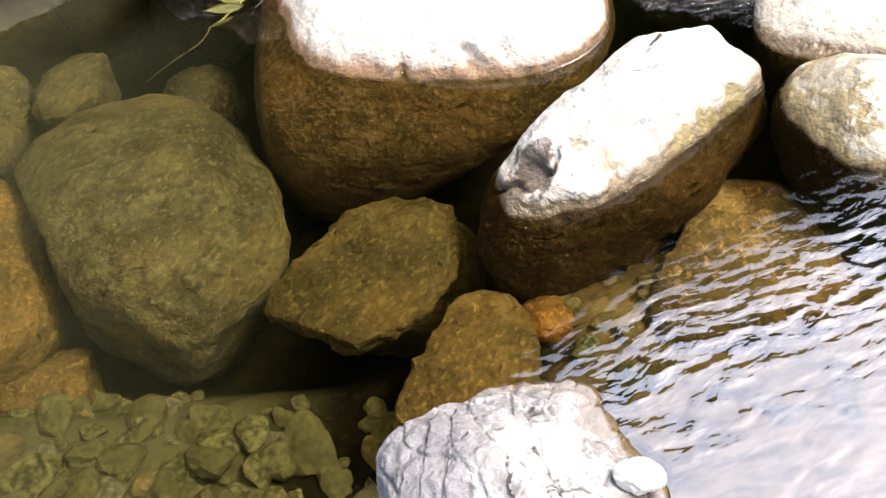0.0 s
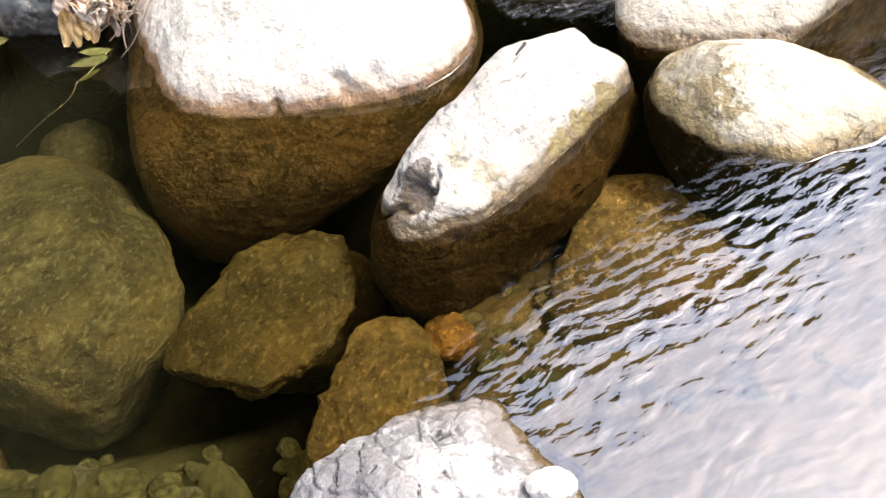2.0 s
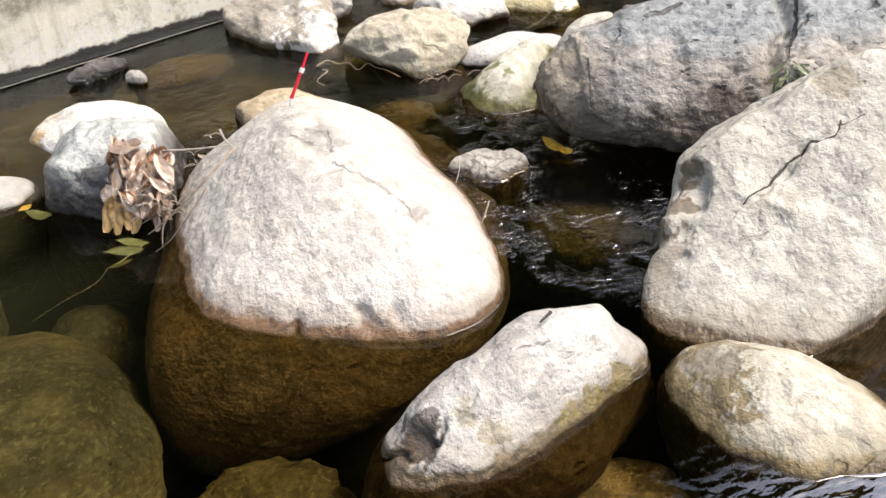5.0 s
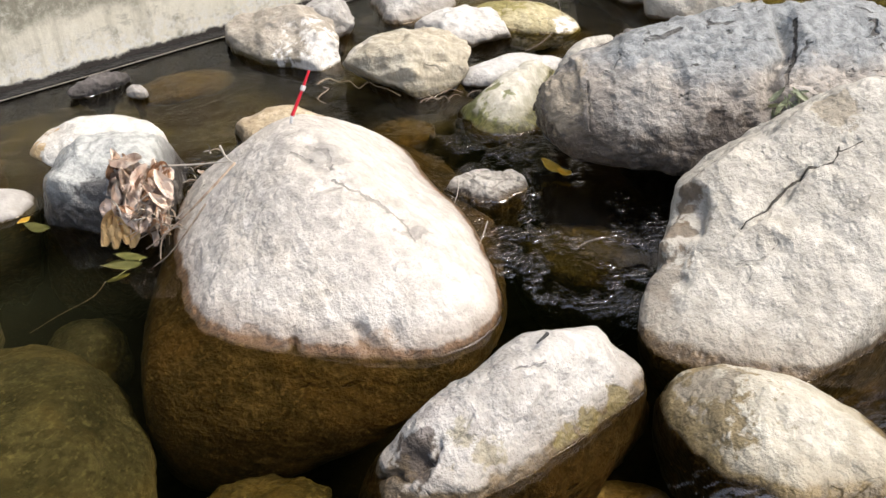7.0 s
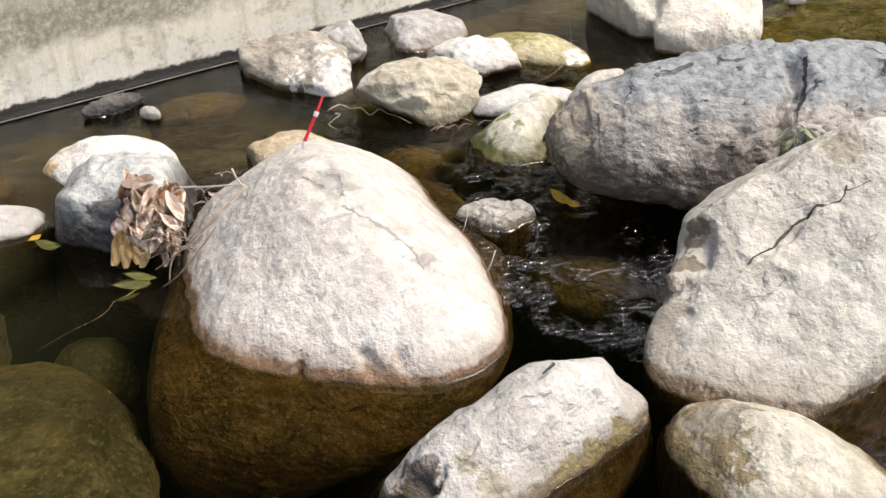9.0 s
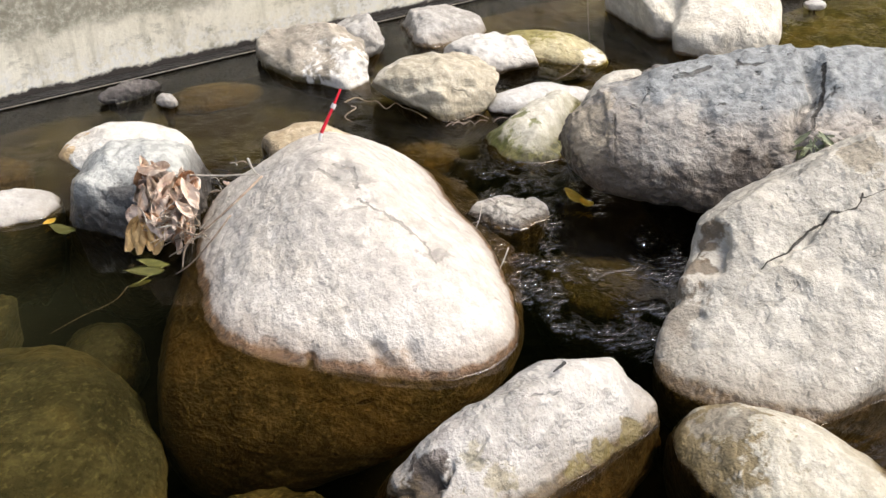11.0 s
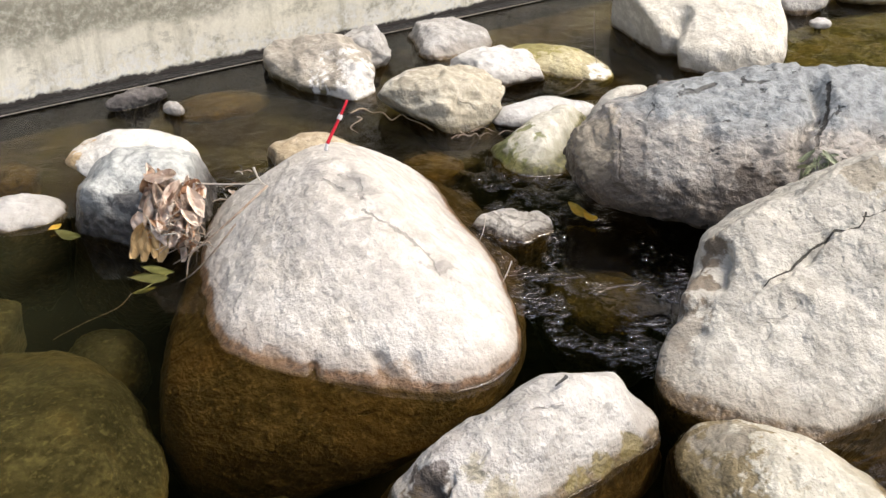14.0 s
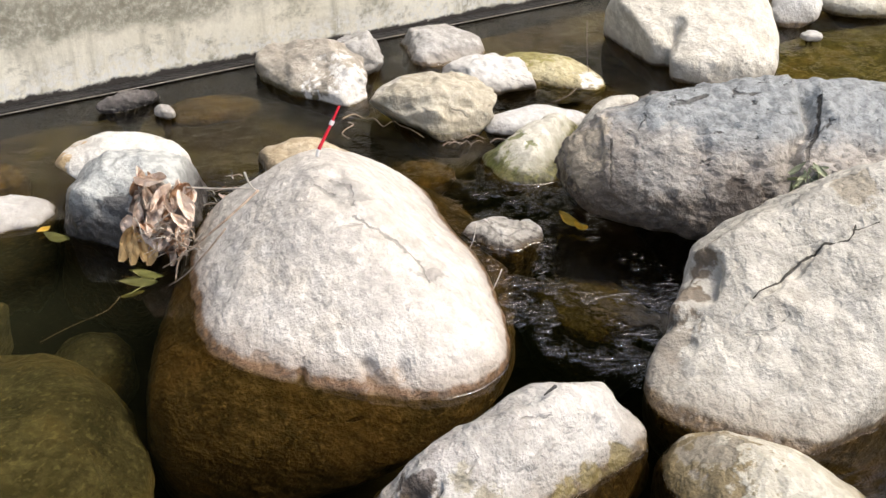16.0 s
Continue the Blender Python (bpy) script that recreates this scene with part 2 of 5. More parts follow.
# first four patches put the shade of the left-edge hollows into the colour
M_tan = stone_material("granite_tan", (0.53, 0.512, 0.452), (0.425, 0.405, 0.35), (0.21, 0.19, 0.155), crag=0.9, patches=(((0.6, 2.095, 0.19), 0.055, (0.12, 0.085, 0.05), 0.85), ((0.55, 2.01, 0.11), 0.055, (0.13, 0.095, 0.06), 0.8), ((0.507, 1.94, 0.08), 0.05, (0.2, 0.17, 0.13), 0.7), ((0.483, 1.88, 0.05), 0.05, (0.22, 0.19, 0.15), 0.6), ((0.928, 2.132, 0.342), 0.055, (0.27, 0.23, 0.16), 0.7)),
                       splits=(((0.959, 2.055, 0.307), (0.916, 2.064, 0.275), SPLIT_OUT, 0.0019), ((0.916, 2.064, 0.275), (0.893, 2.034, 0.272), SPLIT_OUT, 0.0025), ((0.893, 2.034, 0.272), (0.849, 2.048, 0.255), SPLIT_OUT, 0.0032),
                               ((0.849, 2.048, 0.255), (0.797, 2.027, 0.219), SPLIT_OUT, 0.0022), ((0.797, 2.027, 0.219), (0.752, 1.999, 0.186), SPLIT_OUT, 0.0026), ((0.752, 1.999, 0.186), (0.687, 1.963, 0.171), SPLIT_OUT, 0.0014)))
M_umber = stone_material("granite_umber", (0.42, 0.385, 0.325), (0.3, 0.27, 0.22), (0.15, 0.125, 0.095), foot=(0.1, 0.08, 0.03), foot_height=0.03, patches=(((-0.235, 3.46, 0.04), 0.155, (0.72, 0.7, 0.65), 0.95),), crag=0.65)
M_blunt = stone_material("granite_blunt", (0.5, 0.465, 0.37), (0.36, 0.325, 0.245), (0.17, 0.14, 0.095), foot=(0.09, 0.07, 0.03), patches=(((-0.14, 3.35, 0.12), 0.06, (0.66, 0.62, 0.52), 0.9),), crag=0.65)
M_bleached = stone_material("stone_bleached", (0.68, 0.67, 0.62), (0.52, 0.5, 0.45), (0.33, 0.31, 0.27), sunk=(0.06, 0.04, 0.015), patches=(((-1.06, 2.82, 0.02), 0.11, (0.42, 0.29, 0.13), 0.9),), crag=0.65)
M_white = stone_material("stone_white", (0.64, 0.635, 0.605), (0.5, 0.49, 0.455), (0.33, 0.31, 0.27), sunk=(0.035, 0.026, 0.012), crag=0.65)
M_bright = stone_material("stone_bright", (0.58, 0.575, 0.55), (0.46, 0.455, 0.43), (0.33, 0.31, 0.27), foot_height=0.01, sunk=(0.035, 0.026, 0.012), crag=0.65)
M_yellow = stone_material("stone_yellow", (0.54, 0.5, 0.33), (0.42, 0.37, 0.2), (0.22, 0.18, 0.08), sunk=(0.2, 0.165, 0.06), foot_height=0.012, patches=(((0.36, 3.86, 0.05), 0.13, (0.24, 0.21, 0.05), 0.8), ((0.58, 3.64, 0.02), 0.07, (0.7, 0.68, 0.62), 0.95)))
M_mossy = stone_material("stone_mossy", (0.62, 0.61, 0.54), (0.47, 0.45, 0.38), (0.24, 0.22, 0.13), foot=(0.13, 0.12, 0.03), foot_height=0.05, patches=(((0.19, 3.0, 0.0), 0.11, (0.14, 0.15, 0.04), 0.85),), crag=0.65)
M_brown = stone_material("stone_brown", (0.55, 0.47, 0.34), (0.42, 0.34, 0.22), (0.14, 0.095, 0.05))
GREY_OUT = (0.0, -0.6, 0.8)
# high dark foot and second patch put undercut and side shade into the colour
M_grey = stone_material("stone_dark_grey", (0.5, 0.465, 0.415), (0.35, 0.322, 0.285), (0.1, 0.088, 0.073), foot=(0.08, 0.063, 0.047), foot_height=0.28, stain=1.0, crown=(0.28, (0.295, 0.312, 0.314)), crag=0.95, chip=0.8, ragged=0.12, patches=(((0.4, 2.6, 0.2), 0.09, (0.36, 0.31, 0.23), 0.75), ((0.78, 2.39, 0.15), 0.09, (0.07, 0.055, 0.042), 0.9), ((0.6, 2.5, 0.24), 0.1, (0.42, 0.4, 0.36), 0.6), ((0.46, 2.49, 0.1), 0.08, (0.1, 0.08, 0.06), 0.7)), wander=0.014, splits=(((0.463, 2.577, 0.262), (0.461, 2.527, 0.21), GREY_OUT, 0.004), ((0.461, 2.527, 0.21), (0.46, 2.494, 0.163), GREY_OUT, 0.003), ((0.935, 2.47, 0.25), (0.945, 2.5, 0.275), GREY_OUT, 0.007), ((0.945, 2.5, 0.275), (0.98, 2.55, 0.3), GREY_OUT, 0.006), ((0.98, 2.55, 0.3), (1.01, 2.66, 0.36), GREY_OUT, 0.005)), sunk=(0.018, 0.013, 0.007))
M_greyish = stone_material("stone_grey", (0.44, 0.43, 0.405), (0.33, 0.317, 0.29), (0.13, 0.12, 0.1), foot_height=0.015, crag=0.65)
# first patch paints shadow beside the leaf heap; foot darkens the lower half
M_blue = stone_material("stone_blue_grey", (0.4, 0.412, 0.39), (0.28, 0.287, 0.275), (0.09, 0.088, 0.085), foot=(0.06, 0.052, 0.046), foot_height=0.12, chip=0.6, ragged=0.1, crown=(0.1, (0.46, 0.475, 0.45)), crag=0.75, patches=(((-0.775, 2.46, 0.1), 0.05, (0.06, 0.058, 0.058), 0.9), ((-0.96, 2.56, 0.1), 0.05, (0.3, 0.25, 0.18), 0.6)), sunk=(0.02, 0.015, 0.008))
M_black = stone_material("stone_black", (0.06, 0.058, 0.056), (0.03, 0.029, 0.028), (0.012, 0.012, 0.012), foot=(0.03, 0.029, 0.028), sunk=(0.01, 0.009, 0.007))
M_slate = stone_material("stone_slate", (0.17, 0.155, 0.145), (0.085, 0.077, 0.072), (0.03, 0.027, 0.025), foot=(0.02, 0.018, 0.016), foot_height=0.03, sunk=(0.01, 0.009, 0.007))
M_fract = stone_material("stone_fractured", (0.36, 0.355, 0.36), (0.21, 0.206, 0.212), (0.075, 0.07, 0.076), veins=0.6, foot_height=0.01, chip=0.6, stain=1.0, patches=(((-0.2, 0.84, 0.06), 0.1, (0.17, 0.165, 0.175), 0.75), ((-0.03, 0.86, 0.08), 0.09, (0.46, 0.455, 0.455), 0.7)),
                         splits=(((-0.235, 0.7, 0.05), (-0.215, 0.93, 0.07), (0, 0, 1), 0.0028), ((-0.2, 0.7, 0.06), (-0.18, 0.95, 0.08), (0, 0, 1), 0.0022), ((-0.11, 0.68, 0.08), (-0.105, 0.83, 0.08), (0, 0, 1), 0.0032), ((-0.02, 0.72, 0.08), (-0.07, 0.86, 0.09), (0, 0, 1), 0.002)), wander=0.024)
M_riffle = stone_material("stone_riffle", (0.6, 0.585, 0.54), (0.44, 0.42, 0.375), (0.1, 0.085, 0.07), foot=(0.07, 0.055, 0.04), foot_height=0.022, veins=0.85, chip=0.8)
M_algae = stone_material("stone_algae", (0.2, 0.18, 0.09), (0.15, 0.13, 0.06), (0.07, 0.06, 0.03), sunk=(0.06, 0.054, 0.028))
M_silt = stone_material("stone_silt", (0.2, 0.16, 0.08), (0.15, 0.11, 0.055), (0.06, 0.04, 0.02), sunk=(0.055, 0.042, 0.016))
M_ochre = stone_material("stone_ochre", (0.3, 0.2, 0.08), (0.22, 0.14, 0.05), (0.1, 0.06, 0.02), sunk=(0.085, 0.059, 0.021))
M_sandy = stone_material("stone_sandy", (0.3, 0.2, 0.08), (0.22, 0.14, 0.05), (0.1, 0.06, 0.02), sunk=(0.125, 0.09, 0.04))
M_weedy = stone_material("stone_weedy", (0.3, 0.28, 0.1), (0.22, 0.2, 0.07), (0.1, 0.09, 0.03), sunk=(0.1, 0.092, 0.036))
M_orange = stone_material("stone_orange", (0.45, 0.24, 0.06), (0.35, 0.17, 0.04), (0.16, 0.08, 0.02), sunk=(0.14, 0.075, 0.02))


def water_material(waves_on=True):
    m = Nodes("stream_water")
    x, y, _ = m.height()
    # the right-hand run is rippled, the channel between the boulders choppy, the left-hand pool calm
    off = m.math("SUBTRACT", m.math("ADD", m.math("MULTIPLY", x, 0.42), 1.45), y)      # distance from the long boulder, downstream
    run = m.math("MULTIPLY", m.ramp(off, 0.13, 0.44, 0.05, 1.0), m.ramp(x, -0.22, 0.08))
    lee = m.ramp(m.math("ADD", y, m.math("MULTIPLY", x, -0.35)), 0.74, 1.02, 0.24, 1.0)
    back = m.math("MULTIPLY", m.ramp(y, 1.7, 2.0, 1.0, 0.35), m.ramp(y, 2.8, 3.2, 1.0, 0.25))
    patch = m.ramp(m.noise(5, 3, 0.55, m.place), 0.38, 0.6, 0.5, 1.0)
    amount = m.math("ADD", m.math("MULTIPLY", m.math("MULTIPLY", m.math("MULTIPLY", run, lee), back), patch), 0.02)
    sway = m.tree.nodes.new("ShaderNodeTexNoise")
    m.put(m.place, sway.inputs["Vector"])
    sway.inputs["Scale"].default_value, sway.inputs["Detail"].default_value = 5.0, 2.0
    moved = m.tree.nodes.new("ShaderNodeVectorMath")
    moved.operation = "MULTIPLY_ADD"
    m.put(sway.outputs["Color"], moved.inputs[0])
    moved.inputs[1].default_value = (0.06, 0.06, 0.0)
    m.put(m.place, moved.inputs[2])
    drift = moved.outputs[0]
    long_waves = m.noise(1.0, 0, 0.5, m.sized(drift, (0.044, 0.025, 0.1), 13), 0.4)
    short_waves = m.noise(1.0, 1, 0.5, m.sized(drift, (0.02, 0.0105, 0.1), 20), 0.4)
    waves = m.math("ADD", m.math("MULTIPLY", long_waves, 0.66), m.math("MULTIPLY", short_waves, 0.17))
    channel = m.math("MULTIPLY", m.ramp(y, 1.75, 2.05), m.ramp(y, 2.75, 3.1, 1.0, 0.4))
    channel = m.math("MULTIPLY", channel, m.math("MAXIMUM", m.ramp(x, -0.05, 0.15), m.ramp(y, 2.7, 3.0)))
    inlet = m.tree.nodes.new("ShaderNodeVectorMath")      # the broken water between the leaf heap and the large boulder
    inlet.operation = "DISTANCE"
    m.put(m.place, inlet.inputs[0])
    inlet.inputs[1].default_value = (-0.53, 2.74, 0.0)
    channel = m.math("MAXIMUM", channel, m.ramp(inlet.outputs["Value"], 0.09, 0.2, 1.0, 0.0))
    chop = m.noise(1.0, 3, 0.6, m.sized(m.place, (0.034, 0.018, 0.1), 10), 1.0)
    drifts = m.math("ABSOLUTE", m.math("SUBTRACT", m.noise(4.2, 3, 0.55, m.sized(m.place, (0.8, 1.3, 1), 25)), 0.5))
    gusts = m.math("MULTIPLY", m.ramp(drifts, 0.015, 0.09, 1.0, 0.1), m.ramp(m.noise(16, 3, 0.6, m.place), 0.36, 0.56, 0.35, 1.0))      # the current breaks along bands, glassy between them
    heights = m.math("ADD", m.math("MULTIPLY", waves, amount), m.math("MULTIPLY", chop, m.math("MULTIPLY", m.math("MULTIPLY", channel, gusts), 0.9)))
    normal = m.bump(heights, 1.0, 0.0075)
    out = m.tree.nodes["Material Output"]
    see = m.tree.nodes.new("ShaderNodeBsdfRefraction")
    see.inputs["IOR"].default_value, see.inputs["Roughness"].default_value = 1.33, 0.0
    see.inputs["Color"].default_value = (0.72, 0.66, 0.46, 1)
    gloss = m.tree.nodes.new("ShaderNodeBsdfGlossy")
    gloss.inputs["Roughness"].default_value = 0.02
    edge = m.tree.nodes.new("ShaderNodeFresnel")
    edge.inputs["IOR"].default_value = 1.33
    added_sheen = m.math("MINIMUM", m.math("ADD", m.math("MULTIPLY", m.math("MULTIPLY", m.ramp(m.math("ADD", x, m.math("MULTIPLY", m.noise(1.8, 4, 0.6, m.place), 0.7)), -0.15, 0.5), m.ramp(off, 0.16, 0.38)), m.ramp(m.math("SUBTRACT", y, m.math("MULTIPLY", x, 0.45)), 0.95, 1.24, 0.36, 0.0)), m.math("MULTIPLY", channel, 0.14)), 0.4)
    shine = m.math("MAXIMUM", edge.outputs[0], m.math("ADD", added_sheen, 0.035))      # sheen added by place: reflection raised above Fresnel, most in run and channel
    join = m.tree.nodes.new("ShaderNodeMixShader")
    for n in (see, gloss, edge) if waves_on else ():
        m.tree.links.new(normal, n.inputs["Normal"])
    m.tree.links.new(shine, join.inputs[0])
    murk = m.tree.nodes.new("ShaderNodeBsdfDiffuse")      # haze of silt in the calm pool, painted as diffuse colour on the surface
    murk.inputs["Color"].default_value = (0.33, 0.34, 0.17, 1)
    veil = m.tree.nodes.new("ShaderNodeMixShader")
    still = m.math("MULTIPLY", m.ramp(x, -1.3, -0.4, 0.042, 0.0), m.math("MULTIPLY", m.math("MAXIMUM", m.ramp(y, 2.15, 2.4, 1.0, 0.0), m.math("MULTIPLY", m.ramp(x, -1.1, -0.9, 1.0, 0.0), m.ramp(y, 2.4, 2.7, 1.0, 0.0))), m.ramp(m.noise(3, 3, 0.5, m.place), 0.3, 0.65, 0.4, 1.0)))
    m.tree.links.new(still, veil.inputs[0])
    m.tree.links.new(see.outputs[0], veil.inputs[1])
    m.tree.links.new(murk.outputs[0], veil.inputs[2])
    m.tree.links.new(veil.outputs[0], join.inputs[1])
    m.tree.links.new(gloss.outputs[0], join.inputs[2])
    m.tree.links.new(join.outputs[0], out.inputs["Surface"])
    return m.material


def bed_material():
    m = Nodes("stream_bed")
    a, b, c = m.noise(1.6, 5), m.noise(14, 7, 0.7), m.noise(70, 4)
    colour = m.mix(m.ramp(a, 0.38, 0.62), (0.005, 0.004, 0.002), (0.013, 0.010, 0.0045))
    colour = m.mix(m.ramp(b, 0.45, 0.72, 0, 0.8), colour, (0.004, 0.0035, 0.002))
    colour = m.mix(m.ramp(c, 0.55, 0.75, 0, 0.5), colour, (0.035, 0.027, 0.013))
    shallows = m.math("MULTIPLY", m.ramp(m.height()[1], 2.5, 3.2), m.ramp(b, 0.35, 0.6, 0.4, 1.0))      # brown sand in the far shallows
    colour = m.mix(shallows, colour, m.mix(m.ramp(m.noise(3.2, 5, 0.65), 0.42, 0.6), (0.04, 0.028, 0.013), (0.1, 0.085, 0.04)))
    x, y, _ = m.height()
    stray = m.math("MULTIPLY", m.math("SUBTRACT", m.noise(2.2, 5, 0.65), 0.5), 0.7)      # the mud ends raggedly
    x, y = m.math("ADD", x, stray), m.math("SUBTRACT", y, m.math("MULTIPLY", stray, 0.4))
    pool = m.math("MULTIPLY", m.math("MULTIPLY", m.math("MULTIPLY", m.ramp(x, -0.8, -0.5, 1.0, 0.0), m.ramp(x, -2.6, -1.2)), m.math("MULTIPLY", m.ramp(y, 2.05, 2.35, 1.0, 0.0), m.ramp(y, 0.0, 0.5))), m.ramp(b, 0.3, 0.6, 0.3, 1.0))      # olive mud in the left-hand pool, its paler colour also imitating hazy water
    colour = m.mix(pool, colour, (0.062, 0.064, 0.032))
    heap = m.math("MULTIPLY", m.math("MULTIPLY", m.math("MULTIPLY", m.ramp(x, -2.2, -1.2), m.ramp(x, -0.65, -0.45, 1.0, 0.0)), m.ramp(y, 1.2, 1.38, 1.0, 0.0)), m.ramp(b, 0.3, 0.6, 0.4, 1.0))      # silt round the heap of stones
    colour = m.mix(heap, colour, (0.085, 0.082, 0.04))
    run = m.math("MULTIPLY", m.math("MULTIPLY", m.math("MULTIPLY", m.ramp(x, -0.15, 0.1), m.ramp(x, 1.2, 2.2, 1.0, 0.2)), m.math("MULTIPLY", m.ramp(y, 1.28, 1.5, 1.0, 0.15), m.ramp(y, 0.0, 0.5, 0.2, 1.0))), m.ramp(b, 0.3, 0.6, 0.3, 1.0))      # and in the run
    colour = m.mix(run, colour, (0.2, 0.145, 0.062))
    return m.finish(colour, 0.95, m.bump(b, 0.6, 0.02), Specular_IOR_Level=0.0)


def concrete_material():
    m = Nodes("old_concrete")
    z = m.height()[2]
    a = m.noise(1.1, 6, 0.6, m.sized(m.place, (1, 1, 0.45)))
    streak = m.noise(1.0, 6, 0.65, m.sized(m.place, (0.14, 0.14, 1.1)))
    speck = m.noise(45, 6, 0.7, m.place)
    colour = m.mix(m.ramp(a, 0.35, 0.65), (0.66, 0.63, 0.51), (0.8, 0.77, 0.65))
    colour = m.mix(m.ramp(streak, 0.48, 0.68, 0, 0.7), colour, (0.3, 0.285, 0.2))
    colour = m.mix(m.ramp(m.noise(2.2, 7, 0.7, m.sized(m.place, (1.8, 1.8, 0.7)), 0.6), 0.52, 0.64, 0, 0.45), colour, (0.36, 0.345, 0.26))
    colour = m.mix(m.math("MULTIPLY", m.ramp(m.noise(3, 8, 0.75, m.place), 0.52, 0.62), m.ramp(speck, 0.35, 0.6, 0.3, 0.8)), colour, (0.24, 0.23, 0.17))
    # a grey tide mark above a pale washed foot, then a black wet line
    tide = m.math("ADD", z, m.math("MULTIPLY", m.math("SUBTRACT", m.noise(5, 6, 0.7, m.place), 0.5), 0.22))
    band = m.math("MULTIPLY", m.ramp(tide, 0.16, 0.24), m.ramp(tide, 0.3, 0.42, 1.0, 0.0))
    colour = m.mix(m.math("MULTIPLY", band, m.ramp(speck, 0.3, 0.6, 0.35, 0.85)), colour, (0.2, 0.19, 0.14))
    fleck = m.noise(16, 8, 0.75, m.sized(m.place, (1.6, 1.6, 0.8)))
    colour = m.mix(m.ramp(fleck, 0.54, 0.66, 0, 0.55), colour, (0.27, 0.26, 0.2))
    colour = m.mix(m.ramp(fleck, 0.3, 0.42, 0.4, 0.0), colour, (0.8, 0.78, 0.7))
    low = m.ramp(tide, 0.05, 0.15, 1.0, 0.0)
    colour = m.mix(m.math("MULTIPLY", low, m.ramp(speck, 0.42, 0.56, 0.8, 0.0)), colour, (0.7, 0.7, 0.66))
    damp = m.ramp(m.math("ADD", z, m.math("ADD", m.math("MULTIPLY", m.math("SUBTRACT", speck, 0.5), 0.03), m.math("MULTIPLY", m.math("SUBTRACT", m.noise(7, 5, 0.7, m.place), 0.5), 0.05))), 0.022, 0.036, 1.0, 0.0)
    colour = m.mix(damp, colour, (0.035, 0.03, 0.025))
    return m.finish(colour, 0.9, m.bump(speck, 0.5, 0.008))


def plain_material(name, a, b, rough=0.7, scale=40, bump=0.3, shine=0.4, vary=0.55):
    m = Nodes(name)
    info = m.tree.nodes.new("ShaderNodeObjectInfo").outputs["Random"]
    spots = m.noise(scale, 5)
    colour = m.mix(m.ramp(spots, 0.35, 0.65), a, b)
    colour = m.mix(m.ramp(info, 0.0, 1.0, 0.0, vary), colour, tuple(c * 0.5 for c in b))
    return m.finish(colour, rough, m.bump(spots, bump, 0.002), Specular_IOR_Level=shine)


M_water, M_meniscus, M_bed, M_concrete = water_material(), water_material(False), bed_material(), concrete_material()
M_dry_leaf = plain_material("dry_leaf", (0.74, 0.57, 0.45), (0.9, 0.8, 0.7), 0.8, 30, vary=0.4)
M_tan_leaf = plain_material("tan_leaf", (0.5, 0.3, 0.17), (0.66, 0.44, 0.29), 0.8, 30, vary=0.5)
M_brown_leaf = plain_material("brown_leaf", (0.22, 0.1, 0.045), (0.4, 0.22, 0.11), 0.8, 30)
M_ochre_leaf = plain_material("ochre_leaf", (0.55, 0.36, 0.15), (0.72, 0.52, 0.26), 0.7, 30, vary=0.3)
M_yellow_leaf = plain_material("yellow_leaf", (0.85, 0.5, 0.03), (0.92, 0.66, 0.1), 0.5, 30)
M_green_leaf = plain_material("green_leaf", (0.15, 0.15, 0.035), (0.26, 0.25, 0.07), 0.5, 30)
M_weed = plain_material("weed_leaf", (0.42, 0.48, 0.3), (0.6, 0.64, 0.46), 0.6, 30)
M_twig = plain_material("twig_bark", (0.25, 0.18, 0.125), (0.42, 0.34, 0.26), 0.8, 60)
M_pale_twig = plain_material("pale_twig", (0.5, 0.45, 0.38), (0.62, 0.58, 0.5), 0.8, 60)
M_root = plain_material("tan_root", (0.4, 0.29, 0.16), (0.52, 0.4, 0.25), 0.8, 60)
M_glint = plain_material("painted_glint", (0.2, 0.18, 0.15), (0.36, 0.33, 0.28), 0.7, 60)
M_red = plain_material("red_plastic", (0.62, 0.012, 0.03), (0.7, 0.02, 0.04), 0.35, 10, 0.0)
M_white_plastic = plain_material("white_plastic", (0.8, 0.78, 0.75), (0.82, 0.8, 0.78), 0.4, 10, 0.0)
M_line = plain_material("nylon_line", (0.45, 0.42, 0.35), (0.5, 0.46, 0.4), 0.4, 10, 0.0)
M_pebble_green = plain_material("pebble_olive", (0.04, 0.039, 0.018), (0.135, 0.13, 0.06), 0.9, 3.0, 0.35, 0.02, 0.7)
M_pebble_brown = plain_material("pebble_brown", (0.085, 0.07, 0.032), (0.17, 0.14, 0.066), 0.9, 3.0, 0.8, 0.02, 0.7)
M_pebble_grey = plain_material("pebble_grey", (0.06, 0.056, 0.036), (0.15, 0.142, 0.095), 0.9, 3.0, 0.8, 0.02, 0.7)
M_earth = plain_material("bank_earth", (0.03, 0.024, 0.014), (0.075, 0.06, 0.036), 0.95, 2.0, 0.6, 0.05)
M_unseen_slope = plain_material("unseen_dark_slope", (0.004, 0.006, 0.002), (0.013, 0.017, 0.006), 0.95, 2.5, 0.5, 0.0)


# ---- the lie of the stream bed ----
def ease(v, a, b):
    t = max(0.0, min(1.0, (v - a) / (b - a)))
    return t * t * (3 - 2 * t)


def bed_height(x, y):
    z = -0.64 + 0.06 * noise.fractal(Vector((x * 1.3, y * 1.3, 3.0)), 0.9, 2, 4)
    z += 0.34 * ease(x, -0.4, 0.02) * ease(y, 1.66, 1.42)      # the run is shallow
    z += 0.42 * ease(y, 2.5, 3.3)                            # so is the far pool
    z += 0.26 * ease(y, 1.46, 1.27) * ease(x, -0.12, -0.4)        # and the stony edge of the left-hand pool
    return z


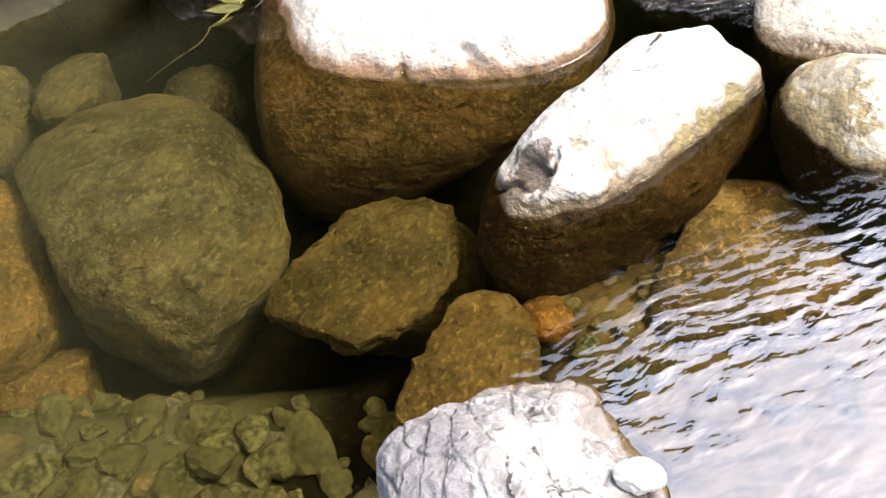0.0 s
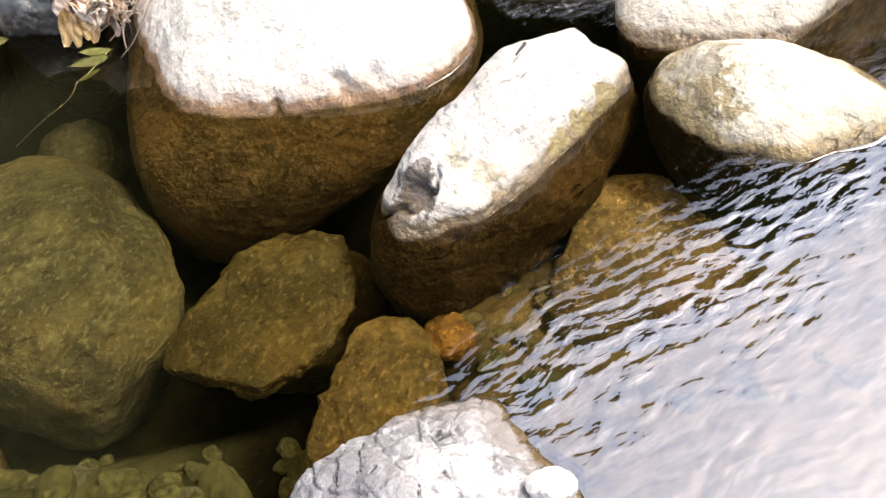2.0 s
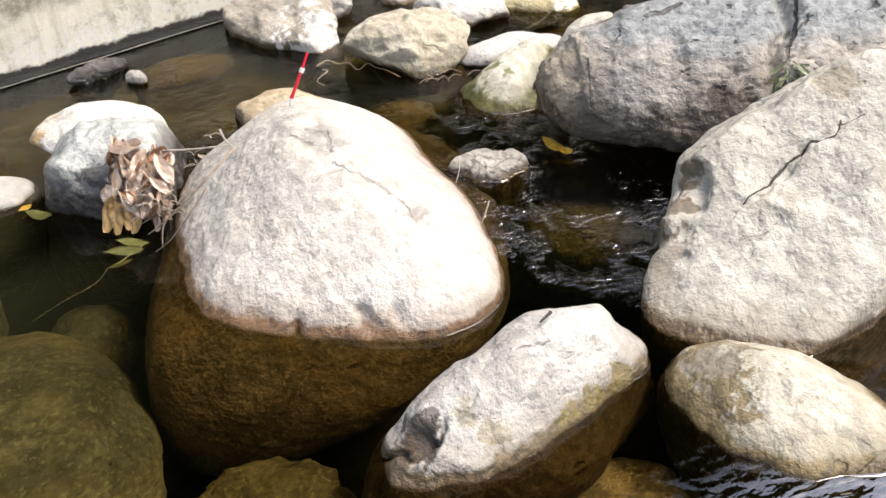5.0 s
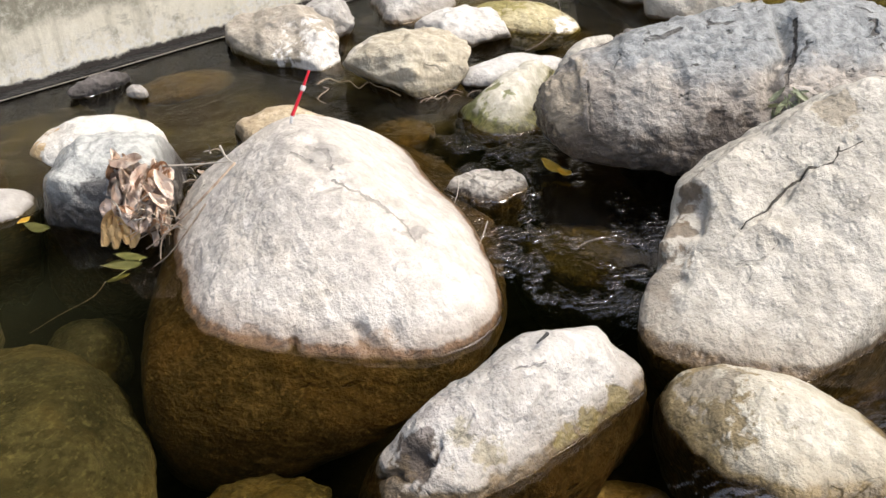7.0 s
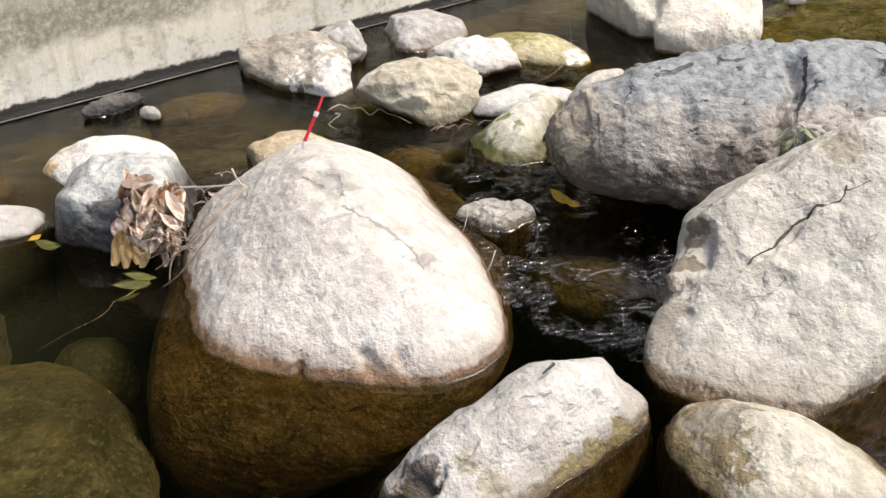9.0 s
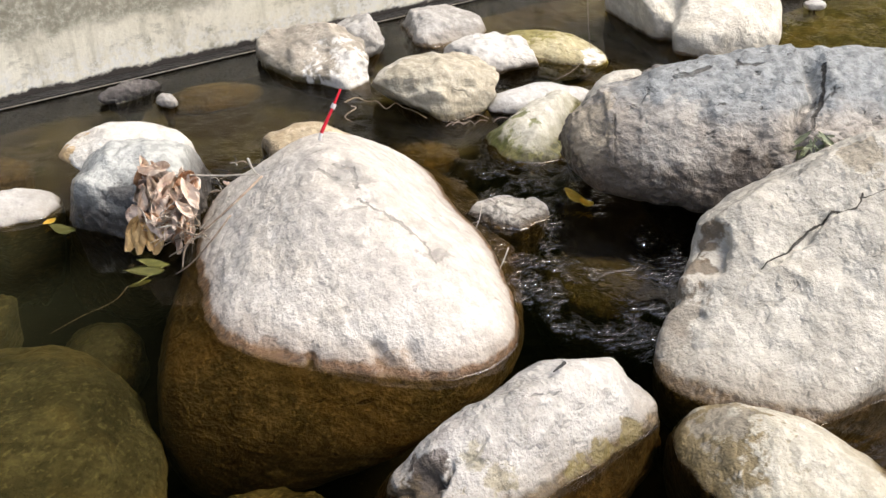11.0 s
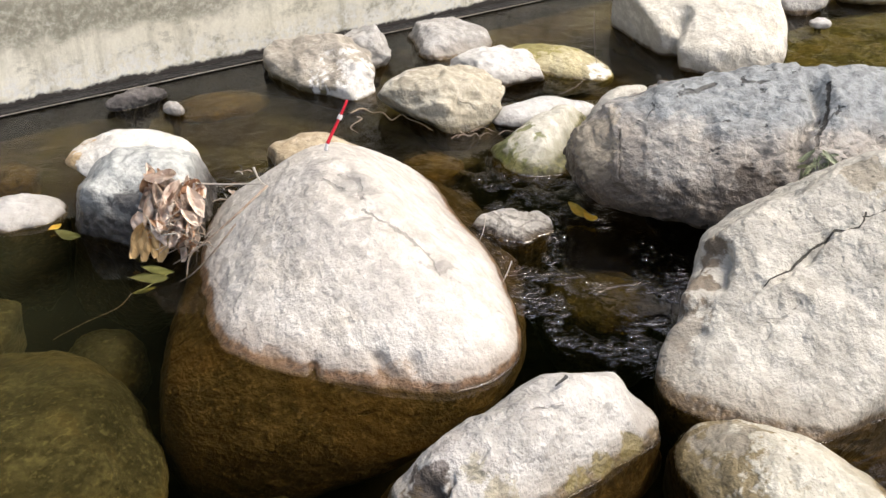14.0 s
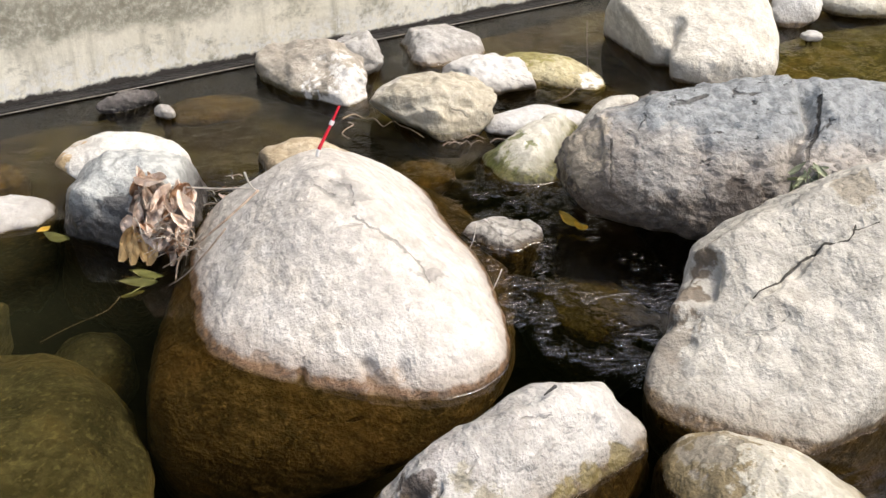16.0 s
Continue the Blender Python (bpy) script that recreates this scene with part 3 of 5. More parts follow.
# ---- shapes ----
def mesh_object(name, bm, material, smooth=True):
    me = bpy.data.meshes.new(name)
    bm.to_mesh(me)
    bm.free()
    me.materials.append(material)
    if smooth:
        me.polygons.foreach_set("use_smooth", [True] * len(me.polygons))
    return new(name, me)


def part(name, bm, material, parent, label="", smooth=True):
    ob = mesh_object(name, bm, material, smooth)
    ob.parent = parent
    return tagged(ob, label)


def tube_bm(places, radius, tip=0.4, sides=6):
    """A tapering twig or thread through the given places, rounded between them."""
    pts = [Vector(p) for p in places]
    path = []
    for k in range(len(pts) - 1):
        a, b, c, d = pts[max(0, k - 1)], pts[k], pts[k + 1], pts[min(len(pts) - 1, k + 2)]
        for s in range(5):
            t = s / 5
            path.append(0.5 * (2 * b + (c - a) * t + (2 * a - 5 * b + 4 * c - d) * t * t + (3 * b - a - 3 * c + d) * t ** 3))
    path.append(pts[-1])
    bm, rings = bmesh.new(), []
    for k, p in enumerate(path):
        ahead = (path[min(k + 1, len(path) - 1)] - path[max(k - 1, 0)]).normalized()
        side = ahead.cross(Vector((0.3, 0.2, 1))).normalized()
        up = side.cross(ahead)
        r = radius * (1 - (1 - tip) * k / (len(path) - 1)) * (1 + 0.12 * noise.noise(p * 60))
        rings.append([bm.verts.new(p + (side * math.cos(a) + up * math.sin(a)) * r) for a in [2 * math.pi * i / sides for i in range(sides)]])
    for a, b in zip(rings, rings[1:]):
        for i in range(sides):
            bm.faces.new((a[i], a[(i + 1) % sides], b[(i + 1) % sides], b[i]))
    bm.faces.new(rings[0][::-1])
    bm.faces.new(rings[-1])
    return bm


CUT_WAYS = np.array([(math.cos(radians(e)) * math.cos(radians(a)), math.cos(radians(e)) * math.sin(radians(a)), math.sin(radians(e)))
                     for a, e in [(k * 45, 0) for k in range(8)] + [(k * 60 + 30, 45) for k in range(6)] + [(k * 60, -45) for k in range(6)]])


def gap_to(here, line, out):
    """How far a place is from a line of several legs, seen along the way out."""
    best = 9.0
    for f, g in zip(line, line[1:]):
        leg = g - f
        k = max(0.0, min(1.0, (here - f).dot(leg) / leg.length_squared))
        gap = here - f - leg * k
        if gap.length < 0.12:
            best = min(best, (gap - out * gap.dot(out)).length)
    return best


def boulder(name, centre, radii, yaw, cuts, facets, material, detail, rough, seed, label, category, group, cracks=0.0, grooves=(), dents=(), rooted=True, undercut=0.0, worn=0.03):
    """A stone: an ellipsoid worn flat along the given cuts and along random facets (nearest, farthest, sharpness, count), then roughened.
    grooves: (line, width, depth); dents: (place, radius, depth)."""
    bm = bmesh.new()
    bmesh.ops.create_icosphere(bm, subdivisions=detail, radius=1.0)
    way = np.array([v.co for v in bm.verts])
    dice = np.random.RandomState(seed)
    shallow, deep, sharp, count = facets
    flats = dice.normal(size=(count, 3))
    flats /= np.linalg.norm(flats, axis=1)[:, None]
    depths = shallow + (deep - shallow) * dice.rand(count)

    def reach(w):
        r = 0.3 + ((np.maximum(0, w @ CUT_WAYS.T) / np.array(cuts or [1.13] * 20)) ** sharp).sum(-1)
        return (r + ((np.maximum(0, w @ flats.T) / depths) ** sharp).sum(-1)) ** (-1 / sharp)

    r = reach(way)
    if worn:      # edges rounded by the water: the mean over a small cap of directions
        near = [way + worn * np.array((math.cos(a) * k, math.sin(a) * k, h)) for k, h in ((0.9, 0.45), (0.9, -0.45)) for a in np.arange(5) * 1.2566]
        near += [way + worn * np.array((0, 0, h)) for h in (1, -1)]
        full = r.mean()
        r = (r + sum(reach(w / np.linalg.norm(w, axis=1)[:, None]) for w in near)) / (len(near) + 1)
        r *= full / r.mean()
    p = way * r[:, None] * np.array(radii)
    mean = float(np.mean(radii))
    shift = Vector((seed * 7.31, seed * 3.17, seed * 1.73))
    turn = Matrix.Rotation(radians(yaw), 3, "Z")
    for v, q, w in zip(bm.verts, p, way):
        q, w = turn @ Vector(q), turn @ Vector(w)
        s = q / mean + shift
        lump = noise.fractal(s * 1.4, 0.9, 2.1, 3) * 0.8
        fine = noise.fractal(q * 20 + shift, 0.75, 2.2, 3) * 0.24
        bend = noise.noise_vector(q * 7) * 0.25
        scars = 1.5 * abs(noise.noise(s * 1.7 + bend)) + 0.8 * abs(noise.noise(s * 3.6 - bend)) + 0.45 * abs(noise.noise(q * 17 + shift))      # hollow scars between crests
        d = rough * (lump + fine + 0.6 - scars)
        if cracks:
            u = Vector((q.x * 20, q.y * 10, q.z * 12)) + shift + noise.noise_vector(q * 9) * 0.4
            cell = noise.voronoi(u)[0]
            d -= cracks * max(0.0, 0.07 - (cell[1] - cell[0])) / 0.07 * (0.5 + 0.5 * noise.noise(q * 6 + shift))
            d += cracks * 0.5 * noise.cell(u * 0.8)
        q = q + w * d
        at = q + Vector(centre)
        for line, width, depth in grooves:
            here = at + noise.noise_vector(q * 13) * 0.012 + noise.noise_vector(q * 45) * 0.004
            far = gap_to(here, line, w)
            if far < width * 3:
                q = q - w * depth * math.exp(-(far / width) ** 2)
        for place, radius, depth in dents:
            far = (at - Vector(place)).length * (1 + min(0.35, 0.012 / radius) * noise.noise(q * 18))
            if far < radius * 2.5:
                q = q - w * 1.2 * depth * math.exp(-(far / radius) ** 3) * (0.9 + min(0.4, 0.012 / radius) * noise.noise(q * 40))
        v.co = q
    if undercut:      # hollowed out along the water
        for v in bm.verts:
            k = 1 - undercut * ease(v.co.z + centre[2], 0.08, -0.02)
            v.co.x, v.co.y = v.co.x * k, v.co.y * k
    low, floor = min(v.co.z for v in bm.verts), bed_height(centre[0], centre[1]) - 0.04 - centre[2]
    waist = min(0.0, -0.005 - centre[2])
    if low > floor and rooted:      # every stone stands on the bed
        for v in bm.verts:
            if v.co.z < waist:
                v.co.z = waist + (v.co.z - waist) * (floor - waist) / (low - waist)
    ob = mesh_object(name, bm, material)
    ob.location = centre
    return tagged(ob, label, category, group)


MAIN_DENTS = (((-0.217, 2.346, 0.24), 0.02, 0.012), ((-0.19, 2.305, 0.235), 0.022, 0.012), ((-0.235, 2.31, 0.24), 0.014, 0.01), ((-0.16, 2.33, 0.235), 0.018, 0.01), ((0.004, 2.093, 0.15), 0.028, 0.005),
              ((-0.03, 2.14, 0.165), 0.03, 0.005), ((-0.2, 2.28, 0.255), 0.05, 0.016), ((-0.17, 2.19, 0.24), 0.035, 0.014),
              ((-0.22, 2.4, 0.24), 0.03, 0.012), ((0.03, 1.98, 0.1), 0.02, 0.008), ((0.0, 2.67, 0.1), 0.23, 0.022))
OVAL_DENTS = (((-0.018, 1.456, 0.055), 0.028, 0.02), ((-0.055, 1.46, 0.035), 0.018, 0.012), ((0.118, 1.458, 0.023), 0.02, 0.008))
BIG_DENTS = (((0.575, 2.065, 0.172), 0.042, 0.03), ((0.507, 1.97, 0.09), 0.035, 0.022), ((0.78, 2.165, 0.29), 0.025, 0.012),)


def line_of(*places):
    return [Vector(p) for p in places]


BIG_GROOVES = ((line_of((0.585, 2.07, 0.21), (0.565, 2.0, 0.165)), 0.026, 0.04), (line_of((0.548, 1.945, 0.125), (0.535, 1.91, 0.1)), 0.024, 0.035),
               (line_of((0.52, 1.88, 0.085), (0.492, 1.833, 0.04)), 0.026, 0.03),
               (line_of((0.595, 1.9, 0.12), (0.66, 1.945, 0.16), (0.716, 1.962, 0.186)), 0.0055, 0.016),
               (line_of((0.716, 1.962, 0.186), (0.799, 2.015, 0.24), (0.831, 2.031, 0.258)), 0.009, 0.022),
               (line_of((0.831, 2.031, 0.258), (0.895, 2.045, 0.284), (0.915, 2.055, 0.294), (0.947, 2.062, 0.308)), 0.008, 0.014))
FAR_GROOVES = ((line_of((0.833, 3.765, 0.22), (0.813, 3.74, 0.106), (0.811, 3.737, -0.02)), 0.04, 0.075),)
GREY_GROOVES = ((line_of((0.985, 2.66, 0.38), (0.962, 2.535, 0.343), (0.91, 2.47, 0.297), (0.893, 2.421, 0.22)), 0.022, 0.05),)
MAIN_GROOVES = ((line_of((-0.049, 2.2, 0.19), (-0.02, 2.12, 0.175), (0.03, 2.02, 0.14)), 0.012, 0.007),
                (line_of((-0.262, 1.89, 0.05), (-0.262, 1.89, -0.02)), 0.012, 0.024), (line_of((-0.12, 1.88, 0.045), (-0.1, 1.88, -0.02)), 0.016, 0.026), (line_of((-0.045, 1.87, 0.05), (-0.05, 1.87, -0.02)), 0.012, 0.02))
OVAL_GROOVES = ((line_of((-0.098, 1.48, 0.005), (-0.061, 1.459, 0.034), (-0.03, 1.437, 0.033), (-0.007, 1.459, 0.059), (0.012, 1.454, 0.058), (0.018, 1.482, 0.084)), 0.0065, 0.016), (line_of((0.02, 1.47, 0.075), (0.06, 1.49, 0.09), (0.09, 1.52, 0.11)), 0.005, 0.013))
BOX_GROOVES = ((line_of((-0.84, 1.505, -0.27), (-0.75, 1.505, -0.24), (-0.69, 1.51, -0.23)), 0.012, 0.03),)

# ---- ground, water, wall ----
def grid(nx, ny, x0, x1, y0, y1, height):
    bm = bmesh.new()
    xs, ys = np.linspace(x0, x1, nx), np.linspace(y0, y1, ny)
    rows = [[bm.verts.new((x, y, height(x, y))) for x in xs] for y in ys]
    for j in range(ny - 1):
        for i in range(nx - 1):
            bm.faces.new((rows[j][i], rows[j][i + 1], rows[j + 1][i + 1], rows[j + 1][i]))
    return bm


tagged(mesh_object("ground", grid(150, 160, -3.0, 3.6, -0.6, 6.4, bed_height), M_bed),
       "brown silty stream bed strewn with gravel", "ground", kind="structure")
tagged(mesh_object("ground", grid(40, 40, -600, 600, -600, 600, lambda x, y: -0.9), M_earth),
       "brown ground that runs on to the horizon", "ground", kind="structure")
tagged(mesh_object("bank", grid(40, 20, -5, 6, -6.0, -0.35, lambda x, y: -0.6 + min(0.75, (-0.35 - y) * 1.1) + 0.05 * noise.noise(Vector((x * 2, y * 2, 0)))), M_earth),
       "brown earth bank at the edge of the stream", "ground", kind="structure")

water = mesh_object("water", grid(2, 2, -14, 30, -0.9, 24, lambda x, y: 0.0), M_water)
tagged(water, "clear brown stream water, calm pool and rippled run", "water", kind="structure")
water.visible_shadow = False

WALL_YAW = 33.3
WALL = pose(-0.45, 3.98, 0, 0, 0, WALL_YAW)
bm = bmesh.new()
bmesh.ops.create_cube(bm, size=1.0, matrix=Matrix.Translation((-4.5, 0.3, -0.13)) @ Matrix.Diagonal((17, 0.6, 1.16, 1)))
bmesh.ops.bevel(bm, geom=bm.edges[:], offset=0.02, segments=2, affect="EDGES")
wall = mesh_object("wall_back", bm, M_concrete, False)
wall.matrix_world = WALL
tagged(wall, "old cream concrete wall with grey tide stains and a wet black foot", "wall", kind="structure")
bm = bmesh.new()
bmesh.ops.create_cube(bm, size=1.0, matrix=Matrix.Translation((-4.5, -0.022, -0.19)) @ Matrix.Diagonal((17, 0.06, 0.4, 1)))
bmesh.ops.bevel(bm, geom=bm.edges[:], offset=0.006, segments=2, affect="EDGES")
part("footing", bm, M_black, wall, "wet black footing at the water", False)
# added tube whose pale colour imitates sky glinting where water meets the wall
part("scum_line", tube_bm([(-7 + 0.25 * k, -0.054 + 0.004 * noise.noise(Vector((k * 0.7, 3, 1))), 0.006) for k in range(41)], 0.0018, 1.0, 5), M_glint, wall, "thin pale line imitating the sky glint along the water's edge")


# bearing, and how high the added slope hides the sky there, in degrees
SKYLINE = ((-60, 0, 6, 17, 22, 27.5, 31, 40, 60), (63, 51, 48.8, 45.3, 42.5, 36.5, 32.5, 27, 24))


def slope_height(x, y):
    """A steep unseen slope added round the far side to darken reflections, higher towards the left."""
    d, turn = math.hypot(x - 0.4, y - 1.15), math.degrees(math.atan2(x - 0.4, y - 1.15))
    top = 0.7 + 10.4 * math.tan(radians(float(np.interp(turn, SKYLINE[0], SKYLINE[1]))))
    up = max(0.0, min(1.0, (d - 5.4) / 5.0))
    return -0.7 + top * up + 0.25 * up * noise.fractal(Vector((x * 1.1, y * 1.1, 0)), 0.8, 2.2, 5)


# out of view: near-black, it blocks the sky in the water's reflections
tagged(mesh_object("backdrop", grid(150, 90, -24, 26, 2.0, 26, slope_height), M_unseen_slope), "unseen dark slope added to block the sky from the water's reflections", "bank", kind="structure")

# ---- boulders and stones ----
boulder("boulder", (-0.263, 2.328, -0.239), (0.691, 0.703, 0.568), 44.7, (0.91, 1.14, 1.13, 0.55, 0.85, 0.88, 0.92, 0.7, 1.25, 0.82, 0.63, 0.75, 1.19, 0.71, 1.13, 1.13, 1.13, 1.21, 1.18, 0.38), (1.0, 1.13, 14, 30),
        M_pale, 7, 0.009, 1, "large pale granite boulder standing half in brown water", "boulder", "boulders in the stream", grooves=MAIN_GROOVES, dents=MAIN_DENTS, worn=0.15, undercut=0.015)
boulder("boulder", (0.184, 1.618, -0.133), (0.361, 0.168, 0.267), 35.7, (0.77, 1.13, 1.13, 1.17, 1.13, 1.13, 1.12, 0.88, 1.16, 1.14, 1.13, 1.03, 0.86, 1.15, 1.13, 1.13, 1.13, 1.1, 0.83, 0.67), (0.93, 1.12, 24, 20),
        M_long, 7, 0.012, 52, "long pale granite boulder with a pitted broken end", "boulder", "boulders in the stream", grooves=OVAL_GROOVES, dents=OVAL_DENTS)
boulder("boulder", (0.645, 1.509, -0.043), (0.261, 0.169, 0.117), -42.1, (0.86, 1.13, 1.13, 1, 0.96, 0.9, 1.13, 1.16, 1.0, 1.05, 1.22, 1.18, 1.13, 0.86, 1.13, 1.13, 1.13, 1.13, 1.13, 1.13), (1.02, 1.14, 14, 30),
        M_cream, 6, 0.007, 3, "rounded cream boulder with a brown wet foot", "boulder", "boulders in the stream")
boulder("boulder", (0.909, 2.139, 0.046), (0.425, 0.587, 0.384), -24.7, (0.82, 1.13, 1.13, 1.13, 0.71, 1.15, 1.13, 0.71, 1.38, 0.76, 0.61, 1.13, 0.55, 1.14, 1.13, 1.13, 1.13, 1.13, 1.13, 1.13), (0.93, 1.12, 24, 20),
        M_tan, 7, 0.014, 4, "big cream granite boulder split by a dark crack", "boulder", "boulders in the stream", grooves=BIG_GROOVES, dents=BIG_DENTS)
boulder("boulder", (0.934, 2.731, 0.127), (0.625, 0.365, 0.246), -2.3, (0.88, 1.13, 1.13, 1.13, 0.94, 1.13, 1.13, 0.98, 1.13, 0.76, 0.86, 1.13, 1.13, 1.12, 1.13, 1.13, 1.13, 1.13, 0.9, 1.12), (0.72, 1.0, 40, 16),
        M_grey, 7, 0.016, 146, "big dark grey boulder with a rough fractured top", "boulder", "boulders in the stream", cracks=0.014, grooves=GREY_GROOVES, undercut=0.24)
boulder("boulder", (0.984, 3.992, 0.02), (0.315, 0.367, 0.313), 22.8, (1.13, 1.13, 1.13, 1.13, 1.13, 1.12, 1.12, 1.13, 1.13, 1.13, 1.12, 1.13, 1.13, 1.13, 1.13, 1.13, 1.13, 1.13, 1.13, 1.13), (0.62, 0.98, 50, 11),
        M_far, 6, 0.011, 125, "pale angular boulder standing in the far pool", "boulder", "boulders in the stream", grooves=FAR_GROOVES)
boulder("rock", (-0.38, 3.638, 0.024), (0.3, 0.16, 0.129), -41.6, (1.13, 1.13, 1.13, 1.13, 1.13, 1.13, 1.13, 1.13, 1.13, 1.13, 1.13, 1.13, 1.13, 1.13, 1.13, 1.13, 1.13, 1.13, 1.13, 1.13), (0.62, 0.98, 50, 11),
        M_umber, 6, 0.013, 144, "tan rock with a pale tip beside the wall", "rock", "boulders in the stream")
boulder("rock", (-0.27, 3.79, 0.035), (0.135, 0.09, 0.1), -30, (), (0.62, 0.98, 50, 11), M_greyish, 5, 0.011, 133, "rough grey rock between a tan rock and the wall", "rock", "boulders in the stream")
boulder("rock", (0.02, 3.312, 0.039), (0.213, 0.185, 0.099), -0.2, (1.13, 1.13, 1.13, 1.13, 1.13, 1.13, 1.13, 1.13, 1.13, 1.13, 1.13, 1.13, 1.13, 1.13, 1.13, 1.13, 1.13, 1.13, 1.13, 1.13), (0.62, 0.98, 50, 11),
        M_blunt, 6, 0.013, 139, "blunt tan rock lying in shallow water", "rock", "boulders in the stream")
boulder("rock", (0.023, 3.965, -0.003), (0.169, 0.174, 0.091), -17.3, (1.12, 1.13, 1.13, 1.13, 1.13, 1.13, 1.13, 1.13, 1.13, 1.13, 1.13, 1.13, 1.13, 1.13, 1.13, 1.13, 1.13, 1.13, 1.13, 1.13), (0.62, 0.98, 50, 11),
        M_greyish, 6, 0.011, 131, "dark grey rock at the foot of the wall", "rock", "boulders in the stream")
boulder("rock", (0.234, 3.663, 0.006), (0.193, 0.144, 0.078), -12.0, (1.13, 1.13, 1.13, 1.13, 1.13, 1.13, 1.13, 1.13, 1.13, 1.13, 1.13, 1.13, 1.13, 1.13, 1.13, 1.13, 1.13, 1.13, 1.13, 1.13), (0.62, 0.98, 50, 11),
        M_white, 6, 0.011, 101, "low white rock leaning on other rocks", "rock", "boulders in the stream")
boulder("rock", (0.426, 3.758, -0.015), (0.223, 0.128, 0.063), -44.1, (1.17, 1.07, 1.13, 1.13, 1.13, 1.15, 1.12, 0.91, 1.12, 1.16, 1.12, 1.07, 1.13, 1.13, 1.13, 1.13, 1.13, 1.13, 1.13, 1.13), (0.92, 1.1, 20, 16),
        M_yellow, 5, 0.006, 11, "flat yellow-brown rock just above the water", "rock", "boulders in the stream")
boulder("rock", (0.332, 3.072, -0.046), (0.167, 0.253, 0.145), -18.6, (1.13, 1.13, 1.13, 1.13, 1.13, 1.13, 1.13, 1.13, 1.13, 1.12, 1.13, 1.13, 1.13, 1.13, 1.13, 1.13, 1.13, 1.13, 1.13, 1.13), (0.62, 0.98, 50, 11),
        M_mossy, 6, 0.011, 163, "white rock with a mossy green foot", "rock", "boulders in the stream")
boulder("stone", (0.335, 3.262, 0.012), (0.17, 0.075, 0.05), 12.0, (1.16, 1.13, 1.13, 1.13, 1.11, 1.13, 1.12, 1.1, 1.11, 1.1, 1.13, 1.13, 1.13, 1.14, 1.13, 1.13, 1.13, 1.12, 1.13, 1.13), (0.95, 1.1, 14, 30),
        M_bright, 4, 0.006, 13, "small white stone behind a mossy rock", "stone", "stones in the stream")
boulder("rock", (0.57, 3.0, 0.085), (0.135, 0.1, 0.12), 8.0, (1.13, 1.13, 1.13, 1.13, 1.13, 1.13, 1.13, 1.13, 1.13, 1.13, 1.13, 1.13, 1.13, 1.13, 1.13, 1.13, 1.13, 1.13, 1.13, 1.13), (0.62, 0.98, 50, 11),
        M_tan, 5, 0.007, 110, "tan rock behind the dark grey boulder", "rock", "boulders in the stream")
boulder("stone", (0.19, 2.53, 0.004), (0.105, 0.075, 0.036), 4.3, (1.13, 1.13, 1.13, 1.13, 1.13, 1.13, 1.13, 1.13, 1.13, 1.13, 1.13, 1.13, 1.13, 1.13, 1.13, 1.13, 1.13, 1.13, 1.13, 1.13), (0.62, 0.98, 50, 11),
        M_riffle, 6, 0.007, 131, "small rough grey stone in the riffle", "stone", "stones in the stream", cracks=0.004)
boulder("rock", (-0.873, 2.835, 0.046), (0.192, 0.129, 0.09), 1.2, (1.13, 1.13, 1.13, 1.13, 1.13, 1.13, 1.13, 1.13, 1.13, 1.13, 1.13, 1.13, 1.13, 1.13, 1.13, 1.13, 1.13, 1.13, 1.13, 1.13), (0.62, 0.98, 50, 11),
        M_bleached, 6, 0.007, 147, "white rock behind the leaf heap", "rock", "boulders in the stream")
boulder("rock", (-0.806, 2.605, -0.021), (0.25, 0.209, 0.211), 8.6, (1.13, 1.13, 1.13, 1.13, 1.13, 1.13, 1.13, 1.13, 1.13, 1.13, 1.13, 1.13, 1.13, 1.13, 1.13, 1.13, 1.13, 1.13, 1.13, 1.13), (0.62, 0.98, 50, 11),
        M_blue, 6, 0.012, 127, "blue-grey rock that holds a heap of dry leaves", "rock", "boulders in the stream", cracks=0.008)
boulder("stone", (-1.141, 2.628, -0.013), (0.147, 0.114, 0.048), -10.1, (1.08, 1.1, 1.13, 1.12, 1.18, 1.03, 1.18, 0.88, 1.14, 1.12, 0.89, 1.11, 1.15, 1.11, 1.13, 1.13, 1.13, 1.13, 1.13, 1.13), (0.95, 1.1, 14, 30),
        M_bright, 5, 0.006, 18, "smooth white stone low in the pool", "stone", "stones in the stream")
boulder("stone", (-0.998, 3.395, 0.017), (0.104, 0.036, 0.034), 40, (1.14, 1.13, 1.13, 1.12, 1.14, 1.13, 1.13, 1.12, 1.13, 1.12, 1.13, 1.13, 1.13, 1.13, 1.13, 1.13, 1.13, 1.13, 1.13, 1.13), (0.86, 1.1, 24, 14),
        M_slate, 5, 0.006, 19, "long wet black stone near the wall", "stone", "stones in the stream")
boulder("stone", (-0.86, 3.316, 0.014), (0.048, 0.026, 0.023), -43.0, (1.13, 1.12, 1.13, 1.13, 1.13, 1.13, 1.12, 1.13, 1.13, 1.14, 1.13, 1.13, 1.13, 1.13, 1.14, 1.13, 1.13, 1.13, 1.11, 1.13), (0.95, 1.1, 14, 30),
        M_greyish, 4, 0.004, 20, "small cream stone beside a black one", "stone", "stones in the stream")
